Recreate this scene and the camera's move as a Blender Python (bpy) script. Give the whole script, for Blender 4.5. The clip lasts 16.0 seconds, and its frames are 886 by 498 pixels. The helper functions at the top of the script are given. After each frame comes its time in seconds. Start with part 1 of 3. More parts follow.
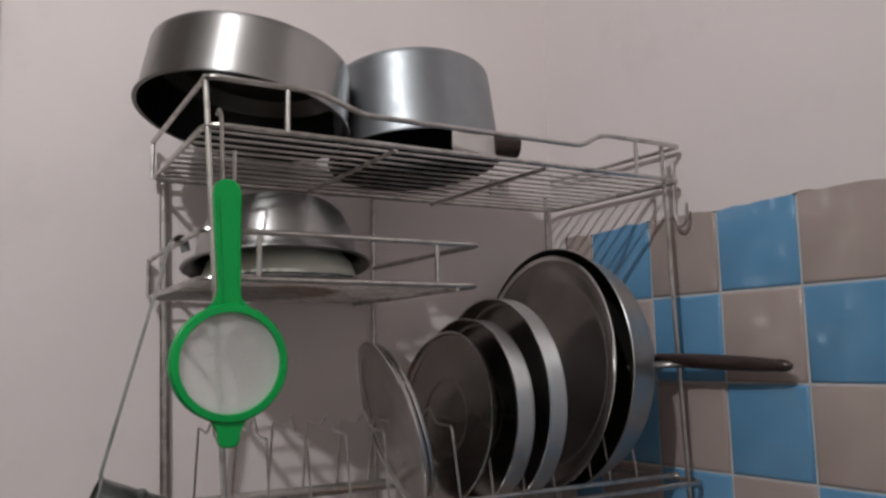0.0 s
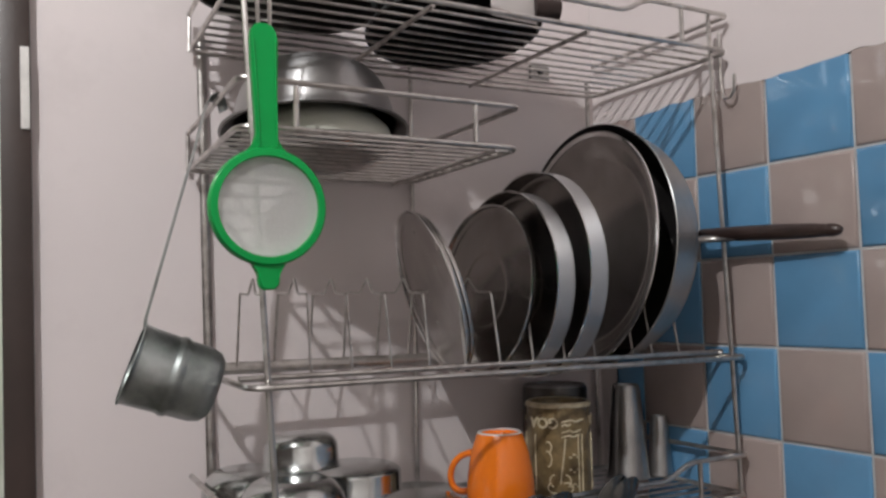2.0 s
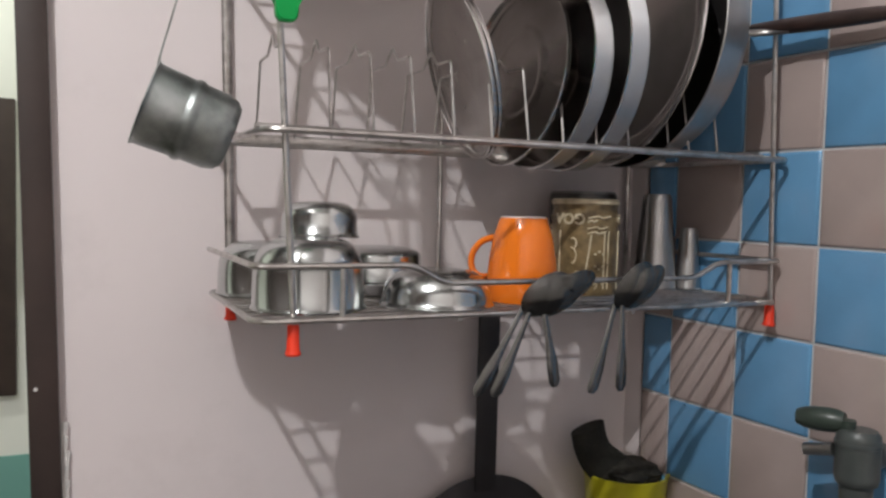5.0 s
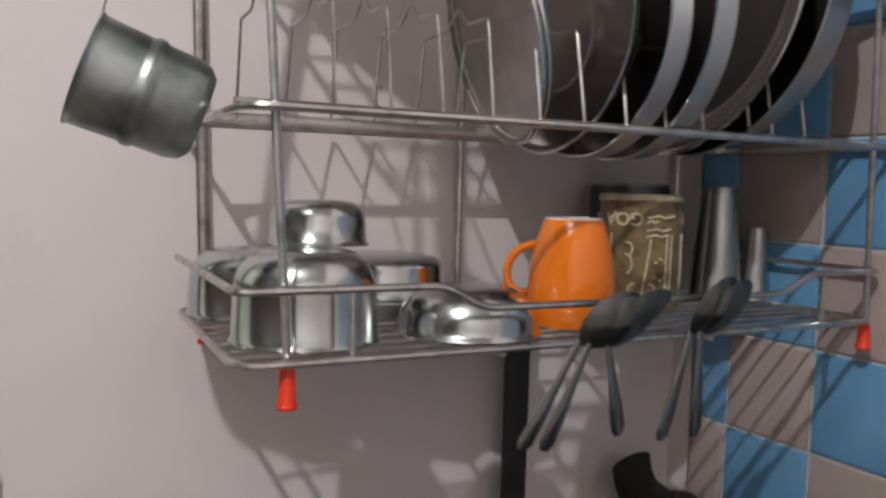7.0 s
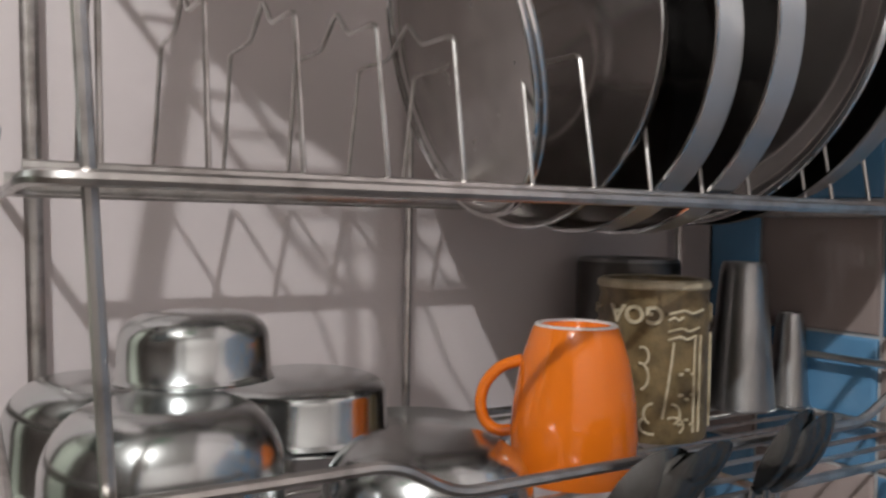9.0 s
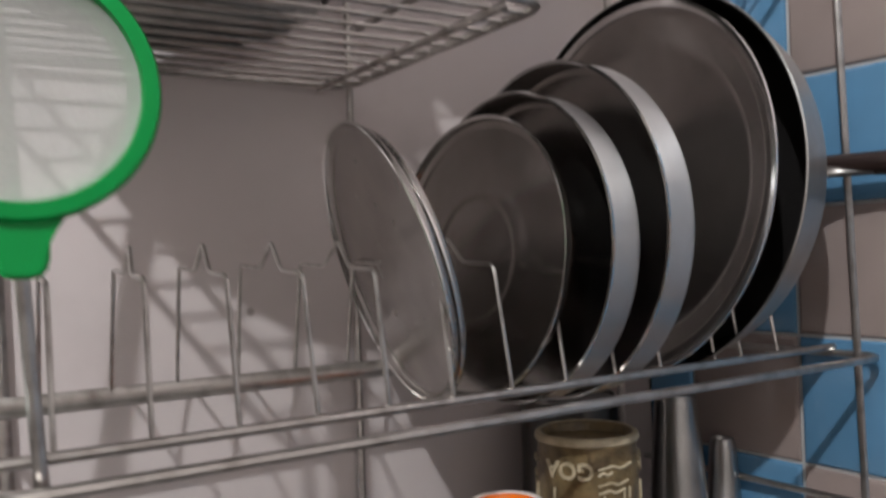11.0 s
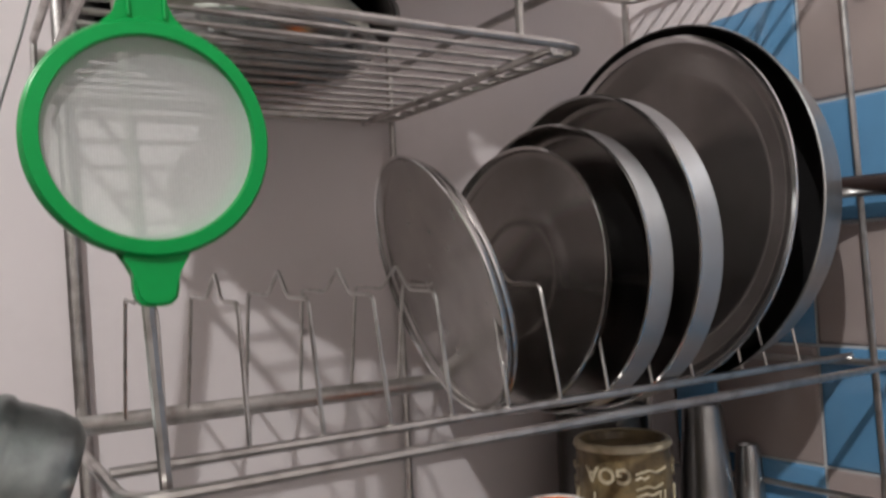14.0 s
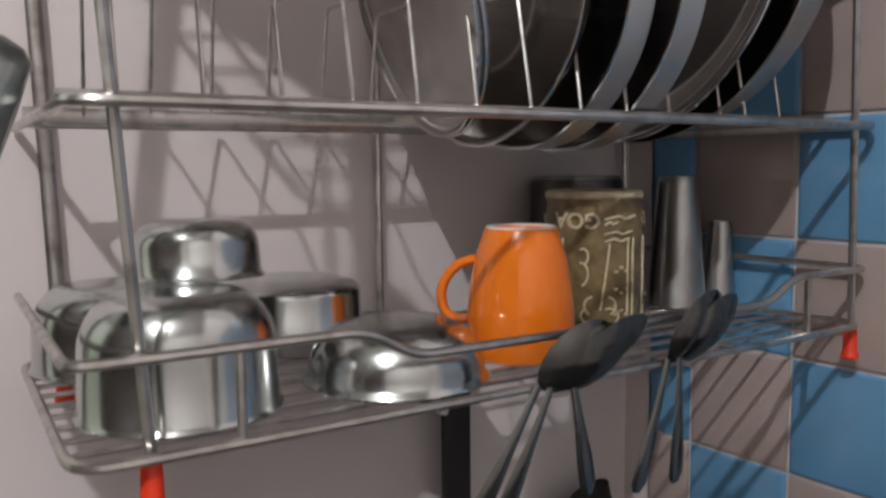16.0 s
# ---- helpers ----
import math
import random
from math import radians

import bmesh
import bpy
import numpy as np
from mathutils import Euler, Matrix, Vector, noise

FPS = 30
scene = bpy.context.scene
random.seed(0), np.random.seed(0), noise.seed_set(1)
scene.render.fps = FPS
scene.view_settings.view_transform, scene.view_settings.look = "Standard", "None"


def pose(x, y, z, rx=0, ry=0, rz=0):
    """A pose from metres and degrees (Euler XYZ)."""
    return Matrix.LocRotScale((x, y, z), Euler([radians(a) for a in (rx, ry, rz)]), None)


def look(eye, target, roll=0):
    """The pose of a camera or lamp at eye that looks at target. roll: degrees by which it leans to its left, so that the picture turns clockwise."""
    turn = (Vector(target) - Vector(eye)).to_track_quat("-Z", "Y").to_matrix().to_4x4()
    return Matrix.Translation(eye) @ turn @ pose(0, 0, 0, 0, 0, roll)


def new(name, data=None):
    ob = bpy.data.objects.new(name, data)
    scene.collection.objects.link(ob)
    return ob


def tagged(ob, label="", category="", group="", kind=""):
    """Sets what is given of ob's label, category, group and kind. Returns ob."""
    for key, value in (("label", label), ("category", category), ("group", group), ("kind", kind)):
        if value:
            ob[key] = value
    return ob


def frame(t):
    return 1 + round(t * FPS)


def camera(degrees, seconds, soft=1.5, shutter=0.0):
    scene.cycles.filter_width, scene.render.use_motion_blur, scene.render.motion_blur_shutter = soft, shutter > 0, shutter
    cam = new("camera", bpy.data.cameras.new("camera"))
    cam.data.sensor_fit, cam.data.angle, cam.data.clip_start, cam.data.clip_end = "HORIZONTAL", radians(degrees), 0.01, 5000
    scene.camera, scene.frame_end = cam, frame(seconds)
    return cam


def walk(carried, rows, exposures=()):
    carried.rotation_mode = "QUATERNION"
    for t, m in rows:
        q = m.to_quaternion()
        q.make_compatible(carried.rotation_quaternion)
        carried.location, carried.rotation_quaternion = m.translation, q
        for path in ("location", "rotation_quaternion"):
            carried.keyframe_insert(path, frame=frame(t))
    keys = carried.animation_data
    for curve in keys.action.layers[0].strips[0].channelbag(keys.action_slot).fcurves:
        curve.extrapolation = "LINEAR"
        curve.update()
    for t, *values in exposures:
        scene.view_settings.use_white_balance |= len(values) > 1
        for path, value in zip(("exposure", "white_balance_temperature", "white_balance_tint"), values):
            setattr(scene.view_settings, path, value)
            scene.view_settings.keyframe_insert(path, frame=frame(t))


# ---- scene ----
cam = camera(57.2, 16.0, soft=2.5, shutter=0.6)
EXPOSURES = ((0, -0.90), (1.5, -0.58), (3, -0.28), (4.5, -0.08), (7, -0.28), (8.5, -0.28), (11, -0.36), (13.5, -0.34), (16, -0.34))
PATH = [
    (0, (-0.205, -0.73, 1.627), (0.785, 0.989, 1.886), -1.2),
    (0.5, (-0.206, -0.729, 1.604), (0.751, 1.011, 1.845), -1.1),
    (1, (-0.209, -0.733, 1.58), (0.709, 1.032, 1.78), -1.3),
    (1.5, (-0.2, -0.724, 1.55), (0.707, 1.05, 1.723), -1.2),
    (2, (-0.197, -0.712, 1.535), (0.712, 1.064, 1.677), -1.2),
    (2.5, (-0.195, -0.705, 1.51), (0.717, 1.07, 1.639), -1.2),
    (3, (-0.192, -0.706, 1.486), (0.706, 1.08, 1.561), -0.4),
    (3.5, (-0.209, -0.699, 1.466), (0.68, 1.092, 1.51), 0.5),
    (4, (-0.2, -0.688, 1.444), (0.642, 1.126, 1.41), 1.6),
    (4.5, (-0.185, -0.692, 1.418), (0.65, 1.123, 1.322), 1.6),
    (4.7, (-0.181, -0.689, 1.41), (0.656, 1.124, 1.306), 1.5),
    (7, (-0.137, -0.503, 1.423), (0.744, 1.285, 1.264), 1.6),
    (7.5, (-0.135, -0.406, 1.445), (0.815, 1.349, 1.307), 1.7),
    (8, (-0.108, -0.336, 1.453), (0.849, 1.416, 1.336), 1.7),
    (8.5, (-0.07, -0.297, 1.447), (0.911, 1.444, 1.363), 1.7),
    (8.7, (-0.055, -0.3, 1.449), (0.945, 1.43, 1.378), 1.6),
    (10.8, (-0.025, -0.349, 1.54), (1.014, 1.36, 1.535), -1.7),
    (11, (-0.038, -0.361, 1.556), (1.009, 1.343, 1.573), -1.9),
    (11.5, (-0.057, -0.369, 1.592), (0.992, 1.333, 1.618), -2.3),
    (12, (-0.078, -0.371, 1.623), (0.971, 1.331, 1.662), -2.7),
    (12.5, (-0.085, -0.379, 1.642), (0.962, 1.324, 1.702), -3.0),
    (12.7, (-0.083, -0.378, 1.64), (0.962, 1.326, 1.712), -3.2),
    (13, (-0.082, -0.376, 1.63), (0.962, 1.328, 1.708), -3.2),
    (13.5, (-0.077, -0.381, 1.595), (0.963, 1.326, 1.677), -3.1),
    (14, (-0.089, -0.384, 1.56), (0.952, 1.322, 1.622), -2.9),
    (14.5, (-0.086, -0.377, 1.534), (0.958, 1.329, 1.536), -2.3),
    (14.8, (-0.08, -0.376, 1.513), (0.963, 1.329, 1.448), -1.7),
    (15, (-0.072, -0.367, 1.499), (0.982, 1.328, 1.379), -1.3),
    (15.5, (-0.069, -0.372, 1.465), (0.992, 1.316, 1.297), -1.1),
    (16, (-0.074, -0.381, 1.438), (0.974, 1.311, 1.238), -0.5),
]
walk(cam, [(t, look(eye, target, roll)) for t, eye, target, roll in PATH], EXPOSURES)

# ---- light ----
LAMP = (-0.80, -0.88, 2.71)
LAMP_WATTS = 79.0
FAR_WATTS = 35.0

world = bpy.data.worlds.new("world")
scene.world = world
world.use_nodes = True
world.node_tree.nodes["Background"].inputs[0].default_value = (0.9, 0.95, 1.0, 1)
world.node_tree.nodes["Background"].inputs[1].default_value = 0.006


def lamp(name, place, watts, colour, radius):
    data = bpy.data.lights.new(name, "POINT")
    data.energy, data.color, data.shadow_soft_size = watts, colour, radius
    ob = new(name, data)
    ob.location = place
    return ob


lamp("kitchen_bulb", LAMP, LAMP_WATTS, (0.98, 0.975, 0.98), 0.02)
# unseen lamp added to brighten the far room through the doorway
lamp("far_room_fill", (-0.75, 1.15, 2.45), FAR_WATTS, (0.97, 1.0, 0.93), 0.06)


# ---- materials ----
def material(name, colour, rough=0.5, metal=0.0, vary=0.12, scale=8.0, fine=90.0, bump=0.0, second=None, spots=0.5, coat=0.0, per_object=0.0):
    """Principled surface: two scales of noise in colour and roughness, and fine relief."""
    m = bpy.data.materials.new(name)
    m.use_nodes = True
    nt = m.node_tree
    n, l = nt.nodes, nt.links
    b = n["Principled BSDF"]
    b.inputs["Metallic"].default_value = metal
    b.inputs["Coat Weight"].default_value = coat
    tc = n.new("ShaderNodeTexCoord")
    big, small = n.new("ShaderNodeTexNoise"), n.new("ShaderNodeTexNoise")
    big.inputs["Scale"].default_value, small.inputs["Scale"].default_value = scale, fine
    big.inputs["Detail"].default_value, small.inputs["Detail"].default_value = 5, 3
    for k in (big, small):
        l.new(tc.outputs["Object"], k.inputs["Vector"])
    ramp = n.new("ShaderNodeValToRGB")
    lo = [c * (1 - vary) for c in colour]
    hi = [min(1, c * (1 + vary)) for c in colour]
    if second:
        lo = second
    ramp.color_ramp.elements[0].position, ramp.color_ramp.elements[1].position = spots - 0.22, spots + 0.18
    ramp.color_ramp.elements[0].color, ramp.color_ramp.elements[1].color = (*lo, 1), (*hi, 1)
    l.new(big.outputs["Fac"], ramp.inputs["Fac"])
    last = ramp.outputs["Color"]
    if per_object:
        info, hsv, mr = n.new("ShaderNodeObjectInfo"), n.new("ShaderNodeHueSaturation"), n.new("ShaderNodeMapRange")
        mr.inputs["To Min"].default_value, mr.inputs["To Max"].default_value = 1 - per_object, 1 + per_object
        l.new(info.outputs["Random"], mr.inputs["Value"])
        l.new(mr.outputs["Result"], hsv.inputs["Value"])
        l.new(last, hsv.inputs["Color"])
        last = hsv.outputs["Color"]
    l.new(last, b.inputs["Base Color"])
    rr = n.new("ShaderNodeMapRange")
    rr.inputs["To Min"].default_value, rr.inputs["To Max"].default_value = max(0.02, rough * 0.75), min(1, rough * 1.25)
    l.new(small.outputs["Fac"], rr.inputs["Value"])
    l.new(rr.outputs["Result"], b.inputs["Roughness"])
    if bump:
        bp = n.new("ShaderNodeBump")
        bp.inputs["Strength"].default_value, bp.inputs["Distance"].default_value = bump, 0.002
        l.new(small.outputs["Fac"], bp.inputs["Height"])
        l.new(bp.outputs["Normal"], b.inputs["Normal"])
    return m


def brushed(name, colour, rough, grain=0.6, stain=0.10):
    """Spun steel: highlights drawn out across the rings, faint water marks."""
    m = material(name, colour, rough, 1.0, stain, 26.0, 70.0)
    n, l = m.node_tree.nodes, m.node_tree.links
    b = n["Principled BSDF"]
    tan = n.new("ShaderNodeTangent")
    tan.direction_type, tan.axis = "RADIAL", "Z"
    b.inputs["Anisotropic"].default_value = grain
    b.inputs["Anisotropic Rotation"].default_value = 0.25
    l.new(tan.outputs["Tangent"], b.inputs["Tangent"])
    return m


def stained(m, scale, tone, edge):
    """Adds sparse dark specks and faint smears to a paint."""
    n, l = m.node_tree.nodes, m.node_tree.links
    b = n["Principled BSDF"]
    before = b.inputs["Base Color"].links[0].from_socket
    tc, v, ramp, mix = n.new("ShaderNodeTexCoord"), n.new("ShaderNodeTexVoronoi"), n.new("ShaderNodeValToRGB"), n.new("ShaderNodeMixRGB")
    v.inputs["Scale"].default_value = scale
    ramp.color_ramp.elements[0].position, ramp.color_ramp.elements[1].position = edge, edge * 1.9
    ramp.color_ramp.elements[0].color, ramp.color_ramp.elements[1].color = (*tone, 1), (1, 1, 1, 1)
    mix.blend_type = "MULTIPLY"
    mix.inputs[0].default_value = 0.75
    l.new(tc.outputs["Object"], v.inputs["Vector"])
    l.new(v.outputs["Distance"], ramp.inputs["Fac"])
    smear, sr, mix2 = n.new("ShaderNodeTexNoise"), n.new("ShaderNodeValToRGB"), n.new("ShaderNodeMixRGB")
    smear.inputs["Scale"].default_value, smear.inputs["Detail"].default_value, smear.inputs["Roughness"].default_value = 7, 7, 0.65
    sr.color_ramp.elements[0].position, sr.color_ramp.elements[1].position = 0.28, 0.46
    sr.color_ramp.elements[0].color, sr.color_ramp.elements[1].color = (0.80, 0.79, 0.78, 1), (1, 1, 1, 1)
    mix2.blend_type = "MULTIPLY"
    mix2.inputs[0].default_value = 0.35
    l.new(tc.outputs["Object"], smear.inputs["Vector"])
    l.new(smear.outputs["Fac"], sr.inputs["Fac"])
    l.new(before, mix.inputs[1])
    l.new(ramp.outputs["Color"], mix.inputs[2])
    l.new(mix.outputs[0], mix2.inputs[1])
    l.new(sr.outputs["Color"], mix2.inputs[2])
    l.new(mix2.outputs[0], b.inputs["Base Color"])
    return m


WALL = stained(material("wall_paint", (0.75, 0.685, 0.68), 0.62, 0, 0.035, 3.0, 60, 0.12), 5.0, (0.45, 0.42, 0.40), 0.011)
# ceiling grey set by how much fill it should bounce
CEIL = material("ceiling_paint", (0.44, 0.42, 0.40), 0.7, 0, 0.03, 3.0, 60, 0.1)
# made-up dark tone for walls out of view, to limit reflections and fill
ROOM = material("unseen_dark_wall", (0.07, 0.054, 0.046), 0.6, 0, 0.2, 3.0, 60, 0.1)
# pale tone picked for the fill it reflects onto the back wall
PALE = material("pale_bounce_paint", (0.88, 0.83, 0.80), 0.7, 0, 0.04, 2.0, 40, 0.1)
FLOORM = material("floor_stone", (0.22, 0.19, 0.17), 0.45, 0, 0.2, 9.0, 80, 0.05)
FAR = material("far_room_paint", (0.78, 0.79, 0.74), 0.7, 0, 0.04, 2.0, 40, 0.08)
TEAL = material("teal_dado_paint", (0.16, 0.36, 0.32), 0.5, 0, 0.1, 3.0, 50, 0.05)
BROWN = material("brown_wood_paint", (0.035, 0.022, 0.018), 0.42, 0, 0.25, 14.0, 120, 0.15)
GROUT = material("grout", (0.55, 0.56, 0.56), 0.85, 0, 0.12, 40.0, 300, 0.3)
BLUE = material("blue_tile_glaze", (0.135, 0.325, 0.54), 0.085, 0, 0.07, 16.0, 70, 0.004, per_object=0.08, coat=0.3)
TAN = material("pinkish_tile_glaze", (0.41, 0.338, 0.315), 0.09, 0, 0.06, 16.0, 70, 0.004, per_object=0.06, coat=0.3)
WIRE = material("steel_wire", (0.50, 0.48, 0.46), 0.33, 1.0, 0.2, 60.0, 400, 0.05, second=(0.24, 0.21, 0.19), spots=0.36)
STEEL = brushed("spun_steel", (0.43, 0.425, 0.425), 0.37, 0.78, 0.05)
PLATE_STEEL = brushed("plate_steel", (0.345, 0.325, 0.31), 0.23, 0.6, 0.10)
# plate steel made lighter for the light the two leaning plates reflect
LIT_PLATE = brushed("lit_plate_steel", (0.46, 0.44, 0.425), 0.25, 0.6, 0.12)
RING_PLATE = brushed("ring_plate_steel", (0.40, 0.38, 0.365), 0.22, 0.6, 0.12)
TUMBLER = brushed("worn_steel", (0.47, 0.47, 0.465), 0.34, 0.6, 0.14)
BAND = brushed("matt_steel_band", (0.66, 0.67, 0.68), 0.40, 0.85, 0.05)
STEEL_DULL = brushed("dull_steel", (0.30, 0.29, 0.28), 0.34, 0.6)
# serves the beaker, and as shade put into the pot and bowl linings
BEAKER = brushed("beaker_and_shade_steel", (0.10, 0.095, 0.09), 0.36, 0.5)
SHINY = brushed("polished_steel", (0.53, 0.55, 0.545), 0.20, 0.3, 0.12)
# colour lowered to stand in for a dark room mirrored in the spoons
SPOON_STEEL = brushed("darkened_spoon_steel", (0.26, 0.265, 0.26), 0.16, 0.1, 0.15)
# raised colour puts the rims' white glint into the rolled edges
EDGE = brushed("glint_edge_steel", (0.80, 0.79, 0.78), 0.15, 0.2, 0.06)
ALU = brushed("grey_aluminium", (0.37, 0.395, 0.42), 0.48, 0.6, 0.05)
MUG_METAL = material("scuffed_aluminium", (0.36, 0.39, 0.385), 0.40, 1.0, 0.25, 30.0, 160, 0.12, second=(0.12, 0.14, 0.13), spots=0.47)
BLACKPAN = material("black_nonstick", (0.012, 0.011, 0.011), 0.42, 0, 0.3, 25.0, 300, 0.1)
IRON = material("black_iron", (0.02, 0.017, 0.018), 0.5, 0, 0.3, 25.0, 200, 0.2)
BAKELITE = material("dark_brown_bakelite", (0.034, 0.020, 0.017), 0.36, 0, 0.3, 40.0, 200, 0.1)
GREEN = material("green_plastic", (0.0, 0.33, 0.066), 0.40, 0, 0.05, 20.0, 200, 0.02)
GREEN.node_tree.nodes["Principled BSDF"].inputs["Specular IOR Level"].default_value = 0.28
ORANGE = material("orange_glaze", (0.86, 0.20, 0.012), 0.12, 0, 0.03, 20.0, 200, 0.0, coat=0.4)
GLAZEWHITE = material("white_glaze", (0.75, 0.70, 0.66), 0.2, 0, 0.05, 20.0, 200)
CREAM = material("cream_melamine", (0.70, 0.71, 0.62), 0.3, 0, 0.04, 20.0, 200)
OLIVE = material("olive_brown_glaze", (0.20, 0.145, 0.07), 0.3, 0, 0.3, 75.0, 300, 0.3, second=(0.085, 0.06, 0.03), spots=0.45)
RELIEF = material("cream_relief_glaze", (0.58, 0.51, 0.36), 0.35, 0, 0.15, 90.0, 300, 0.2, second=(0.34, 0.27, 0.15), spots=0.4)
RED = material("red_rubber", (0.85, 0.045, 0.012), 0.45, 0, 0.08, 60.0, 300, 0.1)
GREYPLASTIC = material("grey_plastic", (0.07, 0.08, 0.077), 0.35, 0, 0.15, 40.0, 200, 0.05)
LEVER = material("dark_green_plastic", (0.035, 0.05, 0.04), 0.35, 0, 0.15, 40.0, 200, 0.05)
YELLOW = material("yellow_plastic", (0.50, 0.46, 0.02), 0.35, 0, 0.1, 20.0, 200, 0.02)
CLOTH = material("dark_wet_cloth", (0.012, 0.011, 0.007), 0.8, 0, 0.4, 50.0, 300, 0.6)
GRANITE = material("dark_granite", (0.06, 0.055, 0.055), 0.25, 0, 0.5, 120.0, 500, 0.02)
WHITEBIT = material("bare_plaster", (0.75, 0.73, 0.7), 0.8, 0, 0.1, 60.0, 300, 0.4)
STICKER = material("faded_sticker", (0.60, 0.555, 0.54), 0.5, 0, 0.05, 30.0, 200, 0.02)
GLASS = material("window_glass", (0.42, 0.47, 0.45), 0.12, 0, 0.06, 3.0, 60)


def netting():
    m = bpy.data.materials.new("white_netting")
    m.use_nodes = True
    n, l = m.node_tree.nodes, m.node_tree.links
    b, out = n["Principled BSDF"], n["Material Output"]
    b.inputs["Roughness"].default_value = 0.6
    noise_, ramp = n.new("ShaderNodeTexNoise"), n.new("ShaderNodeValToRGB")
    noise_.inputs["Scale"].default_value = 35
    ramp.color_ramp.elements[0].color, ramp.color_ramp.elements[1].color = (0.66, 0.68, 0.65, 1), (0.82, 0.83, 0.81, 1)
    l.new(noise_.outputs["Fac"], ramp.inputs["Fac"])
    l.new(ramp.outputs["Color"], b.inputs["Base Color"])
    tr, lucent, mix, mix2 = n.new("ShaderNodeBsdfTransparent"), n.new("ShaderNodeBsdfTranslucent"), n.new("ShaderNodeMixShader"), n.new("ShaderNodeMixShader")
    l.new(ramp.outputs["Color"], lucent.inputs["Color"])
    tc, check = n.new("ShaderNodeTexCoord"), n.new("ShaderNodeTexWave")
    check.bands_direction = "X"
    check.inputs["Scale"].default_value = 260
    l.new(tc.outputs["Object"], check.inputs["Vector"])
    mr = n.new("ShaderNodeMapRange")
    mr.inputs["To Min"].default_value, mr.inputs["To Max"].default_value = 0.32, 0.38
    l.new(check.outputs["Fac"], mr.inputs["Value"])
    mix.inputs[0].default_value = 0.3
    l.new(b.outputs[0], mix.inputs[1])
    l.new(lucent.outputs[0], mix.inputs[2])
    l.new(mr.outputs["Result"], mix2.inputs[0])
    l.new(mix.outputs[0], mix2.inputs[1])
    l.new(tr.outputs[0], mix2.inputs[2])
    l.new(mix2.outputs[0], out.inputs["Surface"])
    return m


NET = netting()


# ---- builders ----
def mesh_of(name, bm, mat, smooth=True, angle=40):
    bmesh.ops.recalc_face_normals(bm, faces=bm.faces)
    me = bpy.data.meshes.new(name)
    bm.to_mesh(me)
    bm.free()
    me.materials.append(mat)
    if smooth:
        me.shade_smooth()
        me.set_sharp_from_angle(angle=radians(angle))
    return me


def thing(name, label, category, at=None, group="", kind=""):
    ob = new(name)
    ob.empty_display_size = 0.02
    ob.matrix_basis = at or Matrix()
    return tagged(ob, label, category, group, kind)


def part(name, bm, mat, parent, label="", at=None):
    """A mesh under a thing or part, in its parent's own space."""
    ob = new(name, bm if isinstance(bm, bpy.types.Mesh) else mesh_of(name, bm, mat))
    ob.parent = parent
    if at is not None:
        ob.matrix_basis = at
    return tagged(ob, label)


def solid(name, bm, mat, label, category, at=None, group="", kind=""):
    ob = new(name, mesh_of(name, bm, mat))
    ob.matrix_basis = at or Matrix()
    return tagged(ob, label, category, group, kind)


def box(x0, y0, z0, x1, y1, z1, bevel=0.0):
    bm = bmesh.new()
    bmesh.ops.create_cube(bm, size=1)
    for v in bm.verts:
        v.co = Vector(((x0 + x1) / 2 + v.co.x * (x1 - x0), (y0 + y1) / 2 + v.co.y * (y1 - y0), (z0 + z1) / 2 + v.co.z * (z1 - z0)))
    if bevel:
        bmesh.ops.bevel(bm, geom=bm.edges[:], offset=bevel, segments=2, affect="EDGES", profile=0.6)
    return bm


def lathe(profile, n=48, bm=None):
    """Spin (radius, height) pairs round z; a radius of 0 closes to a point."""
    bm = bm or bmesh.new()
    rings = []
    for r, z in profile:
        if r < 1e-6:
            rings.append([bm.verts.new((0, 0, z))])
        else:
            rings.append([bm.verts.new((r * math.cos(2 * math.pi * i / n), r * math.sin(2 * math.pi * i / n), z)) for i in range(n)])
    for a, b in zip(rings, rings[1:]):
        for i in range(n):
            j = (i + 1) % n
            q = [a[i % len(a)], a[j % len(a)], b[j % len(b)], b[i % len(b)]]
            q = list(dict.fromkeys(q))
            if len(q) > 2:
                bm.faces.new(q)
    return bm


def crisp(profile, d=0.0018):
    """Adds points close to the ends of a profile's long stretches, so that they stay flat between tight bends."""
    out = [profile[0]]
    for (r0, z0), (r1, z1) in zip(profile, profile[1:]):
        k = math.hypot(r1 - r0, z1 - z0)
        if k > 4 * d:
            for f in (d / k, 1 - d / k):
                out.append((r0 + (r1 - r0) * f, z0 + (z1 - z0) * f))
        out.append((r1, z1))
    return out


def fillet(points, radius, closed=False, steps=5):
    pts = [Vector(p) for p in points]
    out = []
    k = len(pts)
    for i, p in enumerate(pts):
        if not closed and i in (0, k - 1):
            out.append(p)
            continue
        a, b = pts[i - 1] - p, pts[(i + 1) % k] - p
        cut = min(radius, a.length * 0.48, b.length * 0.48)
        s, e = p + a.normalized() * cut, p + b.normalized() * cut
        for j in range(steps + 1):
            u = j / steps
            out.append(s * (1 - u) ** 2 + p * 2 * u * (1 - u) + e * u * u)
    return out


